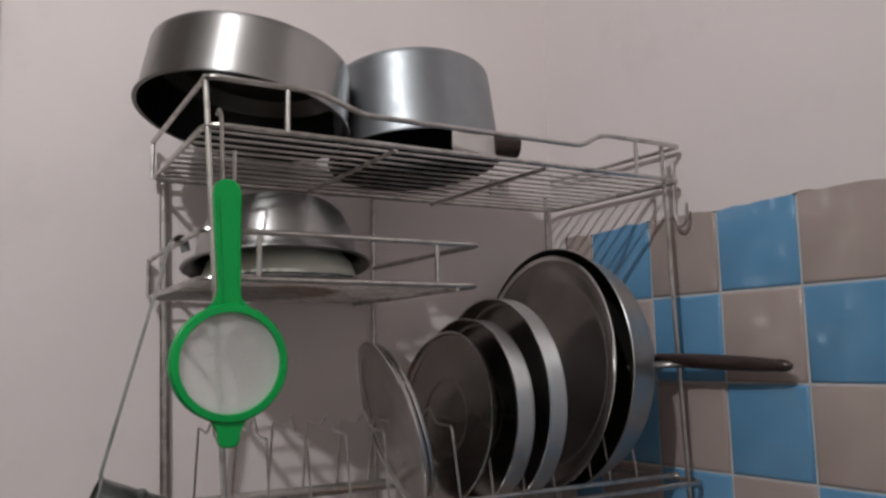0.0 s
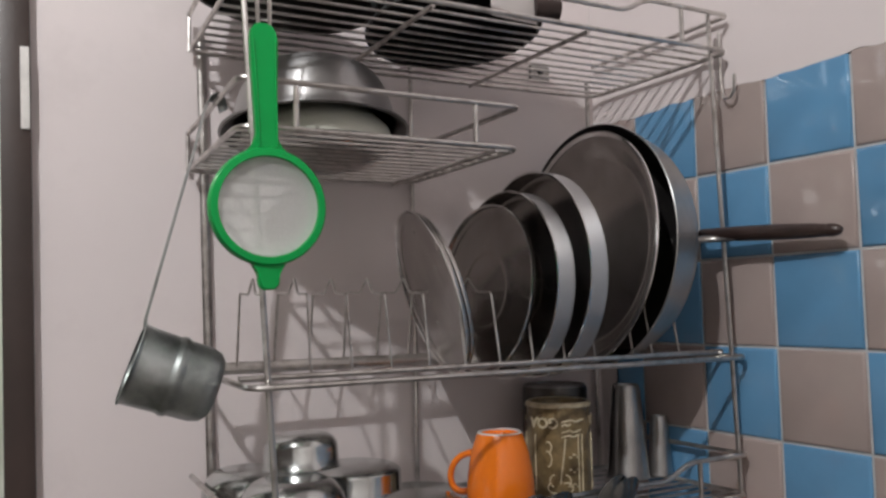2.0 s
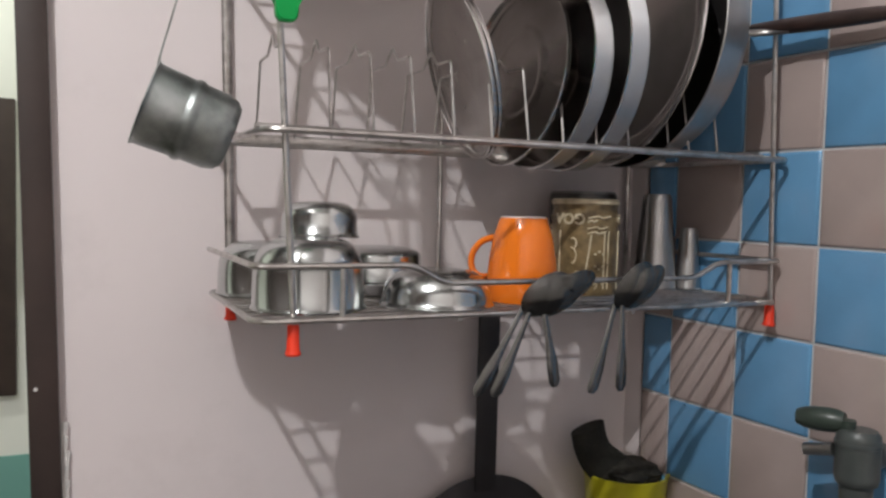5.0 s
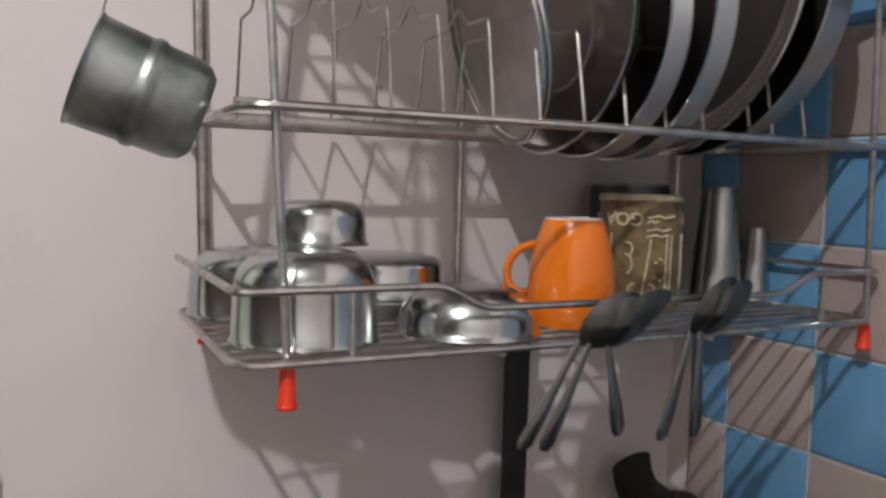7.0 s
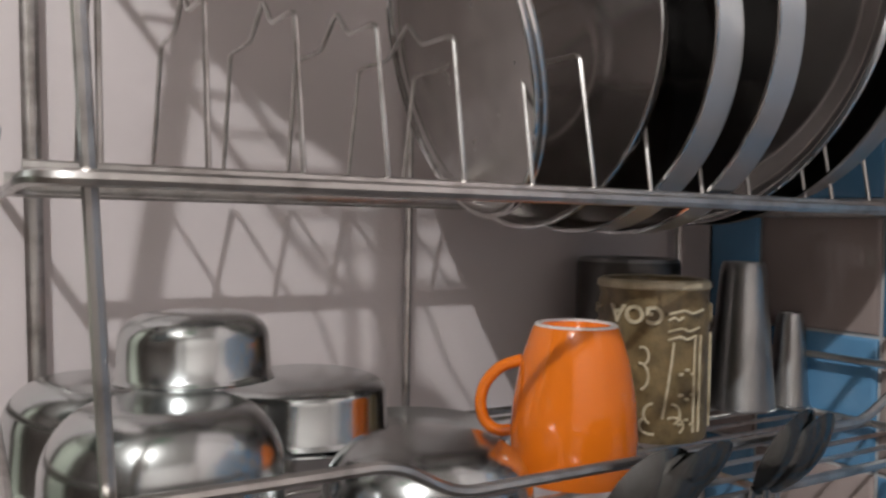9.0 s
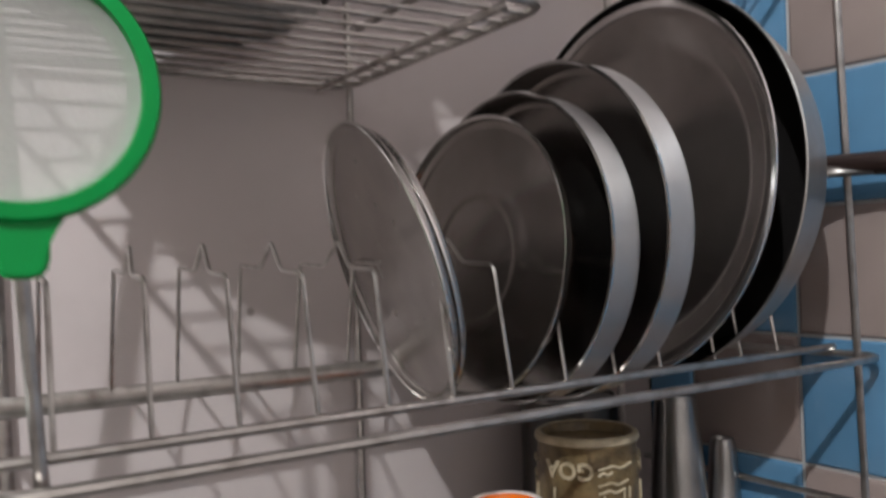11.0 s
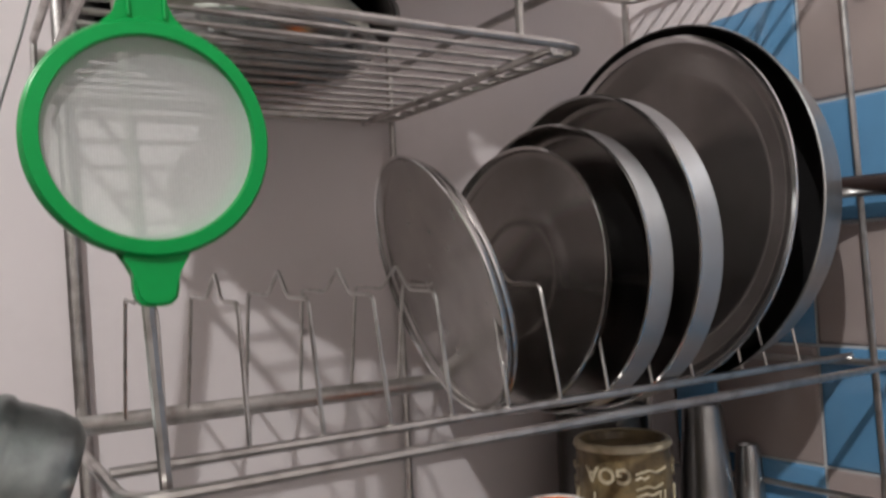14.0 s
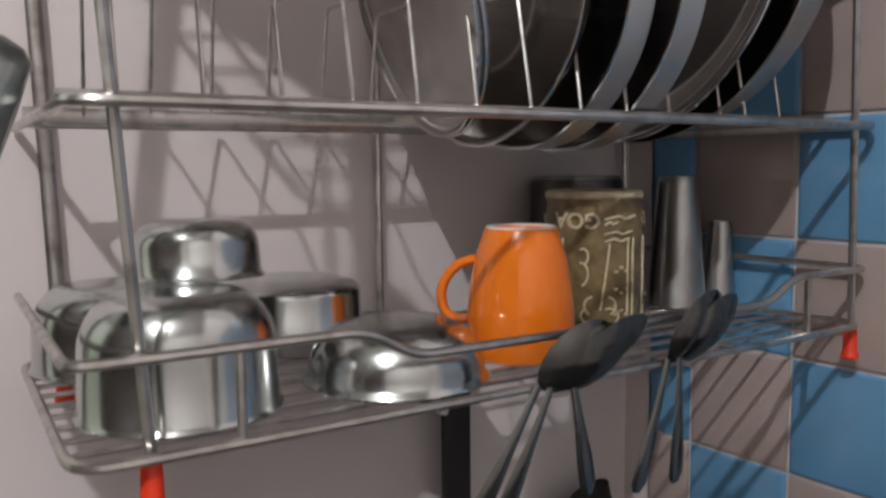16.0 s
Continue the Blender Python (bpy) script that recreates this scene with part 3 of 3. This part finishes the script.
def broad_plate(plate, r, depth, steel):
    """Plate with a flat middle, a sloping wall and a rolled edge."""
    face = [(0, depth), (r - 0.034, depth), (r - 0.030, depth - 0.001), (r - 0.010, 0.003), (r - 0.001, 0.001)]
    part("face", lathe(crisp(face + [(max(a - 0.0006, 0), b + 0.0012) for a, b in reversed(face)]), 96), steel, plate)
    part("rolled_edge", lathe([(r - 0.002, 0.0018), (r + 0.0006, 0.0018), (r + 0.0018, 0.0004), (r + 0.0014, -0.0012), (r - 0.001, -0.0016), (r - 0.004, 0.0008), (r - 0.002, 0.0018)], 96), EDGE, plate)


PLATES = (
    ("plate", 0.096, 0.005, (0.209, 0.119, 1.552), -8.7, 16.6, LIT_PLATE, "thin steel plate leaning over in the wire dividers"),
    ("plate", 0.094, 0.005, (0.2165, 0.121, 1.551), -8.0, 16.0, LIT_PLATE, "thin steel plate leaning close behind another"),
    ("plate", 0.101, 0.007, (0.279, 0.122, 1.554), 3.0, -6.5, RING_PLATE, "flat steel plate with a pressed ring standing upright"),
    ("plate", 0.109, 0.025, (0.301, 0.110, 1.5605), 1.9, -1.9, PLATE_STEEL, "deep rimmed steel plate standing in the dividers"),
    ("plate", 0.122, 0.025, (0.3385, 0.110, 1.5725), 0.0, -0.5, PLATE_STEEL, "large deep steel plate standing in the dividers"),
    ("plate", 0.1465, 0.016, (0.4175, 0.113, 1.6040), -2.0, -6.5, PLATE_STEEL, "broad steel plate standing against a frying pan"),
)
for name, r, depth, place, az, el, steel, label in PLATES:
    plate = thing(name, label, "plate", facing(place, az, el), "plates in the rack")
    if r > 0.13:
        broad_plate(plate, r, depth, steel)
    else:
        thali(plate, r, depth, depth > 0.006, steel)

pan = thing("frying_pan", "black nonstick frying pan standing on edge behind the plates", "frying pan", facing((0.430, 0.110, 1.6090), 1.6, -2.5))
part("body", lathe(crisp([(0.1508, 0.0), (0.1518, 0.0012), (0.1500, 0.006), (0.140, 0.040), (0.134, 0.050), (0.126, 0.0525), (0, 0.0525)]), 96), TUMBLER, pan, "light grey metal outside")
part("lining", lathe(crisp([(0.1508, 0.0), (0.1494, 0.0006), (0.138, 0.040), (0.130, 0.047), (0, 0.0485)]), 96), BLACKPAN, pan, "black nonstick inside")
PAN = pan.matrix_basis.inverted()


def grip_radius(f):
    """Slim at the pan, fullest past the middle, two grooves and a rounded tip."""
    groove = 0.0010 * sum(math.exp(-((f - c) / 0.010) ** 2) for c in (0.86, 0.90))
    tip = math.sqrt(max(1 - max((f - 0.93) / 0.075, 0) ** 2, 0.02))
    return (0.0072 + 0.0020 * math.sin(math.pi * min(f / 0.95, 1)) - groove) * tip


G0, G1 = PAN @ Vector((0.541, 0.030, 1.6165)), PAN @ Vector((0.5645, -0.146, 1.6072))
grip = tube([G0.lerp(G1, k / 60) for k in range(61)], grip_radius, sides=16)
grip_ob = part("handle", grip, BAKELITE, pan, "dark brown bakelite handle")
part("ferrule", tube([PAN @ Vector(p) for p in ((0.478, 0.02, 1.607), (0.520, 0.02, 1.6095), (0.540, 0.005, 1.610), (0.546, -0.020, 1.6095))], 0.005, 0.012, sides=10, flat=0.7), STEEL_DULL, grip_ob, "steel handle bracket")

# ---- things on the bottom shelf ----
REST = LOW + 0.0019


def upturned(r, h, straight, n=72):
    """Bowl standing on its rim: a straight wall, then a quarter round up to a small flat base."""
    prof = [(r + 0.0015, 0.0), (r + 0.0022, 0.0012), (r + 0.0012, 0.0026), (r, 0.004)]
    z0, flat = h * straight, r * 0.45
    for k in range(10):
        a = math.pi / 2 * k / 9
        prof.append((flat + (r - 0.001 - flat) * math.cos(a) ** 0.9, z0 + (h - z0) * math.sin(a)))
    return lathe(shell(prof + [(0, h)], 0.001), n)


solid("steel_bowl", upturned(0.053, 0.066, 0.52), SHINY, "polished steel bowl upside down on the wire shelf", "bowl", pose(0.033, 0.066, REST), "bowls on the bottom shelf")
solid("steel_bowl", upturned(0.050, 0.056, 0.5), SHINY, "wide steel bowl upside down against the wall", "bowl", pose(0.020, 0.193, REST), "bowls on the bottom shelf")
solid("steel_dish", lathe(shell([(0, 0.0), (0.040, 0.0), (0.047, 0.003), (0.054, 0.012), (0.058, 0.0135)], 0.001), 64), SHINY, "shallow steel dish at the bottom of a stack", "dish", pose(0.139, 0.176, REST), "stacked steel dishes")
solid("steel_dish", upturned(0.053, 0.037, 0.72), SHINY, "steel dish upside down on a shallow dish", "dish", pose(0.139, 0.176, REST + 0.0150), "stacked steel dishes")
solid("steel_bowl", upturned(0.039, 0.036, 0.55), SHINY, "small steel bowl upside down on two others", "bowl", leaning((0.059, 0.122, 1.3715), 0.0, 0.05), "bowls on the bottom shelf")
solid("steel_bowl", upturned(0.056, 0.036, 0.15), SHINY, "low steel bowl upside down near the guard rail", "bowl", pose(0.163, 0.058, REST), "bowls on the bottom shelf")
solid("steel_plate", lathe(shell([(0, 0.0), (0.048, 0.0), (0.055, 0.002), (0.062, 0.006), (0.064, 0.007)], 0.001), 64), SHINY, "small steel plate lying on the wire shelf", "plate", pose(0.217, 0.178, REST))

cup_thing = thing("teacup", "glossy orange ceramic cup standing upside down", "cup", pose(0.266, 0.066, REST, 0, 0, 143))
part("body", lathe([(0.0, 0.086), (0.0195, 0.085), (0.0208, 0.0885), (0.0240, 0.089), (0.0258, 0.0865), (0.0318, 0.068), (0.0360, 0.045), (0.0376, 0.025), (0.0368, 0.008), (0.0352, 0.0), (0.0335, 0.0), (0.0352, 0.022), (0.0335, 0.045), (0.026, 0.075), (0.0, 0.078)], 72), ORANGE, cup_thing)
part("foot_ring", lathe([(0.0204, 0.0885), (0.0215, 0.0897), (0.0235, 0.0897), (0.0246, 0.0885), (0.0204, 0.0885)], 64), GLAZEWHITE, cup_thing, "bare white foot ring")
part("handle", tube([(0.0310, 0, 0.067), (0.044, 0, 0.063), (0.0535, 0, 0.052), (0.0560, 0, 0.040), (0.0530, 0, 0.029), (0.045, 0, 0.0235), (0.0355, 0, 0.025)], 0.0045, 0.010, sides=12, flat=0.8, up=(0, 1, 0)), ORANGE, cup_thing)

mug = thing("souvenir_mug", "olive brown stoneware mug with cream relief, upside down", "mug", pose(0.382, 0.120, REST))
MR, MH = 0.0395, 0.110
part("body", lathe([(0, MH - 0.008), (0.032, MH - 0.007), (0.034, MH - 0.001), (0.036, MH), (0.0385, MH - 0.001), (0.0395, MH - 0.004), (0.0375, MH - 0.010), (0.0382, MH - 0.014), (MR - 0.0008, MH - 0.02), (MR - 0.0005, 0.004), (MR - 0.002, 0.0), (MR - 0.006, 0.0), (MR - 0.0065, MH - 0.02), (0, MH - 0.014)], 72), OLIVE, mug)
part("rim_band", lathe([(0.0348, MH + 0.0002), (0.0365, MH + 0.001), (0.0392, MH - 0.0005), (0.0401, MH - 0.004), (0.0385, MH - 0.006)], 72), RELIEF, mug, "cream glazed edge")


def on_mug(points, r, turn):
    """A raised line on the mug's wall; points are (degrees, height)."""
    out = []
    for a, z in points:
        t = radians(a + turn)
        out.append((MR * math.cos(t), MR * math.sin(t), z))
    return tube(out, r, 0.002, sides=6)


FACE = -128.0
def curl(a0, z0, ra, rz, start, end):
    return [(a0 + ra * math.cos(radians(start + (end - start) * k / 9)), z0 + rz * math.sin(radians(start + (end - start) * k / 9))) for k in range(10)]


for turn in (FACE, FACE + 120, FACE + 240):
    for a in (-42, 38, 46):
        part("relief_bar", on_mug([(a, 0.008), (a, 0.066), (a + 1, 0.074)], 0.0010, turn), RELIEF, mug)
    for z, w in ((0.090, 50), (0.0855, 24), (0.078, 44), (0.0725, 40)):
        part("relief_bar", on_mug([(8 + k * (w - 8) / 5, z + 0.0012 * ((k * 7) % 3 - 1)) for k in range(6)], 0.0011, turn), RELIEF, mug)
    part("relief_trunk", on_mug([(14, 0.070), (12, 0.055), (9, 0.040), (6, 0.026), (4, 0.018)], 0.0011, turn), RELIEF, mug)
    for s in (-1, 1):
        part("relief_frond", on_mug(curl(4 + s * 9, 0.021, 9, 0.007, 90, 90 + s * -160), 0.0010, turn), RELIEF, mug)
        part("relief_frond", on_mug(curl(4 + s * 11, 0.013, 11, 0.006, 120, 120 + s * -170), 0.0010, turn), RELIEF, mug)
    part("relief_frond", on_mug(curl(-18, 0.046, 8, 0.009, -80, 100), 0.0010, turn), RELIEF, mug)
    part("relief_frond", on_mug(curl(-16, 0.060, 6, 0.006, -60, 120), 0.0010, turn), RELIEF, mug)
    for k in range(9):
        a, z = 22 + 7 * (k % 3), 0.014 + 0.017 * (k // 3) + 0.003 * (k % 2)
        part("relief_brick", on_mug([(a - 2.2, z), (a + 2.2, z)], 0.0012, turn), RELIEF, mug)


def wrapped_text(word, size, turn, z):
    """Raised letters bent round the mug, upside down as the mug stands."""
    data = bpy.data.curves.new("letters", "FONT")
    data.body, data.size, data.extrude, data.align_x = word, size, 0.0011, "CENTER"
    data.offset = 0.0004
    ob = new("letters", data)
    bpy.context.view_layer.update()
    me = bpy.data.meshes.new_from_object(ob.evaluated_get(bpy.context.evaluated_depsgraph_get()))
    bpy.data.objects.remove(ob)
    for v in me.vertices:
        a, h, d = -v.co.x / MR, -v.co.y, v.co.z
        t = radians(turn) + a
        v.co = ((MR + d) * math.cos(t), (MR + d) * math.sin(t), z + h)
    me.materials.clear()
    me.materials.append(RELIEF)
    return me


for turn in (FACE, FACE + 120, FACE + 240):
    part("lettering", wrapped_text("GOA", 0.017, turn - 24, 0.0935), RELIEF, mug, "raised cream letters")


def tumbler(r0, r1, h, mat, label, x, y, base=None):
    """Steel tumbler standing on its mouth: body, rolled mouth ring and sunk base."""
    glass = thing("steel_tumbler", label, "tumbler", pose(x, y, REST), "steel tumblers")
    part("body", lathe(shell(crisp([(r0, 0.002), (r0 - 0.0002, 0.004), (r1 + 0.0008, h - 0.006), (r1, h - 0.003)]), 0.0009), 56), mat, glass)
    part("mouth_ring", lathe([(r0 - 0.0006, 0.0), (r0 + 0.0012, 0.0004), (r0 + 0.0014, 0.0016), (r0 - 0.0002, 0.0024), (r0 - 0.0006, 0.0)], 56), mat, glass)
    part("base", lathe([(r1 - 0.0002, h - 0.003), (r1 - 0.0012, h), (r1 - 0.0024, h - 0.0004), (r1 - 0.0035, h - 0.003), (0, h - 0.003)], 56), base or mat, glass)
    return glass


tumbler(0.0275, 0.0175, 0.120, TUMBLER, "tall steel tumbler standing upside down", 0.508, 0.145)
tumbler(0.044, 0.042, 0.121, BEAKER, "wide dull steel beaker upside down behind a mug", 0.437, 0.205, STEEL_DULL)
tumbler(0.0165, 0.0105, 0.078, TUMBLER, "small steel tumbler standing upside down", 0.549, 0.130)


# ---- spoons hung over the bottom shelf's rim ----
def teaspoon(length, bend, twist):
    """Spoon with the bowl above the origin, swung to the side by bend and turned on its axis by twist, and the handle hanging below it."""
    bm = bmesh.new()
    n, m = 18, 6
    last = None
    for k in range(m + 1):
        f = k / m
        ring = [bm.verts.new((0.0190 * f * math.cos(2 * math.pi * i / n), 0.0080 * f * f - 0.0080, 0.031 + 0.0290 * f * math.sin(2 * math.pi * i / n))) for i in range(n)] if k else [bm.verts.new((0, -0.0080, 0.031))]
        if last:
            for i in range(n):
                j = (i + 1) % n
                q = list(dict.fromkeys([last[i % len(last)], last[j % len(last)], ring[j], ring[i]]))
                bm.faces.new(q)
        last = ring
    swing = Matrix.Rotation(radians(bend), 3, "Y") @ Matrix.Rotation(radians(9), 3, "X") @ Matrix.Rotation(radians(twist), 3, "Z")
    for v in bm.verts:
        v.co = swing @ v.co
    bmesh.ops.solidify(bm, geom=bm.faces[:], thickness=0.0011)
    widths = ((0.006, 0.0030), (-0.010, 0.0028), (-0.040, 0.0042), (-length + 0.025, 0.0066), (-length + 0.006, 0.0068), (-length, 0.0036))
    rows_ = []
    for z, w in widths:
        y = 0.0006 + 0.004 * (z / length) ** 2
        rows_.append([bm.verts.new(c) for c in ((-w, y, z), (-w * 0.5, y - 0.0010, z), (w * 0.5, y - 0.0010, z), (w, y, z), (w * 0.5, y + 0.0011, z), (-w * 0.5, y + 0.0011, z))])
    for a, b in zip(rows_, rows_[1:]):
        for i in range(6):
            j = (i + 1) % 6
            bm.faces.new((a[i], a[j], b[j], b[i]))
    bm.faces.new(rows_[0])
    bm.faces.new(rows_[-1])
    return bm


SPOONS = ((0.222, -0.0085, 1.3060, 4, 27, 52, 4), (0.231, -0.0115, 1.3075, 5, 20, 58, 8), (0.243, -0.0145, 1.3170, 3, -15, 64, 26), (0.332, -0.0090, 1.3065, 3, 12, 36, 12), (0.340, -0.0120, 1.3080, 4, -6, 44, 14))
for x, y, z, tilt, lean, swung, twist in SPOONS:
    ob = new("teaspoon", mesh_of("teaspoon", teaspoon(0.090, swung - lean, twist), SPOON_STEEL))
    ob.matrix_basis = pose(x, y, z, tilt, lean, 0)
    tagged(ob, "steel teaspoon hanging handle down over the shelf rim", "spoon", "hanging teaspoons")

# ---- below the rack ----
griddle = thing("iron_griddle", "black iron griddle hanging by its long flat handle", "griddle", pose(0.318, back_at(0.318) - 0.03, 0.938))
part("disc", lathe([(0, 0.0), (0.10, 0.0), (0.118, -0.004), (0.120, -0.002), (0.101, 0.003), (0, 0.003)], 72), IRON, griddle, at=pose(0, 0, 0, 90, 0, 0))
part("handle", box(-0.0148, -0.004, 0.100, 0.0148, 0.002, 0.352, 0.0018), IRON, griddle, "flat black iron handle")

tub = thing("scrubber_tub", "yellow plastic tub with a dark wet cloth, on the worktop", "tub", pose(0.518, 0.20, 0.9))
part("tub", lathe(shell([(0, 0.0), (0.040, 0.0), (0.044, 0.003), (0.056, 0.145), (0.058, 0.150), (0.0585, 0.152)], 0.002), 48), YELLOW, tub)
cloth = bmesh.new()
bmesh.ops.create_icosphere(cloth, subdivisions=4, radius=1)
for v in cloth.verts:
    p = v.co.copy()
    d = 1 + 0.22 * noise.noise(p * 2.3) + 0.08 * noise.noise(p * 6)
    v.co = Vector((p.x * 0.05 * d, p.y * 0.042 * d, 0.150 + p.z * 0.018 * d))
part("cloth", cloth, CLOTH, tub, "crumpled dark wet cloth")
part("cloth_end", tube([(-0.015, 0.0, 0.150), (-0.045, 0.005, 0.172), (-0.056, 0.006, 0.195), (-0.060, 0.006, 0.212), (-0.061, 0.006, 0.216)], 0.028, 0.02, sides=16, flat=0.45, up=(1, 0, 0)), CLOTH, tub, "dark cloth end standing up")

tap = thing("water_tap", "grey plastic tap with a dark lever on the tiled wall", "tap", pose(0.548, -0.129, 1.151))
part("body", lathe(crisp([(0, 0.042), (0.017, 0.042), (0.0205, 0.038), (0.0215, 0.032), (0.0215, -0.006), (0.020, -0.012), (0.016, -0.016), (0.0155, -0.030), (0.0130, -0.032), (0.0130, -0.030), (0, -0.02)]), 36), GREYPLASTIC, tap)
part("collar", lathe([(0.0217, 0.026), (0.0226, 0.0265), (0.0226, 0.0305), (0.0217, 0.031)], 36), GREYPLASTIC, tap)
part("inlet", tube([(0.0, 0, 0.012), (RIGHT - 0.548, 0, 0.012)], 0.013, sides=20), GREYPLASTIC, tap)
part("spout", tube([(0, 0, 0.0), (-0.002, 0.002, -0.036), (-0.003, 0.003, -0.062)], 0.0125, 0.01, sides=18), STEEL, tap, "pale metal spout")
part("stem", lathe([(0, 0.036), (0.009, 0.036), (0.009, 0.050), (0, 0.051)], 20), LEVER, tap, at=pose(-0.006, 0.010, 0))
lever_shape = [0.0095, 0.0125, 0.0135, 0.0135, 0.0130, 0.0115, 0.0085]
part("lever", tube([(-0.006 - 0.0032 * k, 0.012 + 0.0070 * k, 0.0475 - 0.0004 * k) for k in range(7)], lambda f: lever_shape[round(f * 6)], sides=14, flat=0.95, up=(0.6, 0.4, 0)), LEVER, tap, "dark lever handle")
part("nozzle", tube([(-0.018, 0.014, 0.020), (-0.024, 0.036, 0.015), (-0.0255, 0.042, 0.0135)], 0.0068, sides=14), TUMBLER, tap, "small pale outlet")

# ---- wall tiles ----
TILE_END = 0.229
tiled = structure("wall_tiling", box(RIGHT - 0.004, -1.2, 0.9, RIGHT, TILE_END, 1.7985), GROUT, "grout bed of the blue and pinkish wall tiles", "tiling", RIGHT_TURN)
SIDE, GAP = 0.1080, 0.0028
made = {}
z_top = 1.8035
for col in range(-4, 11):
    y1 = 0.0675 - SIDE * (col - 3)
    y0 = y1 - SIDE
    y1c = min(y1, TILE_END)
    if y1c - y0 < 0.02:
        continue
    for row in range(9):
        z1 = z_top - SIDE * row
        z0 = max(z1 - SIDE, 0.9)
        if z1 - z0 < 0.02:
            continue
        size = (round(y1c - y0, 4), round(z1 - z0, 4))
        blue = (col + row) % 2 == 0
        key = (size, blue)
        if key not in made:
            w, h = size[0] / 2 - GAP / 2, size[1] / 2 - GAP / 2
            bm = bmesh.new()
            rings = []
            for inset, rise in ((0, 0.0), (0.0, 0.0042), (0.0012, 0.0058), (0.004, 0.0066)):
                rings.append([bm.verts.new((-rise, a * (w - inset), b * (h - inset))) for a, b in ((-1, -1), (1, -1), (1, 1), (-1, 1))])
            for a, b in zip(rings, rings[1:]):
                for i in range(4):
                    j = (i + 1) % 4
                    bm.faces.new((a[i], a[j], b[j], b[i]))
            bm.faces.new(rings[-1])
            made[key] = mesh_of("tile", bm, BLUE if blue else TAN, True, 60)
        part("tile", made[key], None, tiled, at=pose(RIGHT - 0.0005, (y0 + y1c) / 2, (z0 + z1) / 2, random.uniform(-0.2, 0.2), random.uniform(-0.12, 0.12), random.uniform(-0.12, 0.12)))

# plaster flush with the tiles: over their ragged top edge, and in the strip up to the corner
ragged = bmesh.new()
FLUSH, step = RIGHT - 0.0072, 0.006
lower, upper = [], []
for k in range(int((TILE_END + 1.2) / step) + 1):
    y = TILE_END - k * step
    z = 1.7980 + 0.0040 * noise.noise(Vector((y * 9, 3.1, 0))) + 0.0030 * noise.noise(Vector((y * 42, 7.7, 0)))
    lower.append((ragged.verts.new((FLUSH, y, z)), ragged.verts.new((RIGHT - 0.0015, y, z + 0.0005))))
    upper.append(ragged.verts.new((FLUSH, y, CEILING)))
for k in range(len(lower) - 1):
    (a, b), (c, d) = lower[k], lower[k + 1]
    ragged.faces.new((a, c, upper[k + 1], upper[k]))
    ragged.faces.new((b, d, c, a))
part("paint_edge", ragged, WALL, tiled, "ragged wall paint lapping over the top tiles")
strip = bmesh.new()
edge, rows_up = [], 70
for k in range(rows_up + 1):
    z = 0.9 + (CEILING - 0.9) * k / rows_up
    y = TILE_END - 0.0015 + (0.0016 * noise.noise(Vector((z * 30, 1.7, 0))) if z < 1.79 else 0.0015)
    edge.append((strip.verts.new((FLUSH - 0.0004, y, z)), strip.verts.new((FLUSH - 0.0004, BACK + 0.01, z))))
for (a, b), (c, d) in zip(edge, edge[1:]):
    strip.faces.new((a, b, d, c))
part("paint_strip", strip, WALL, tiled, "painted plaster strip between the tiles and the corner")
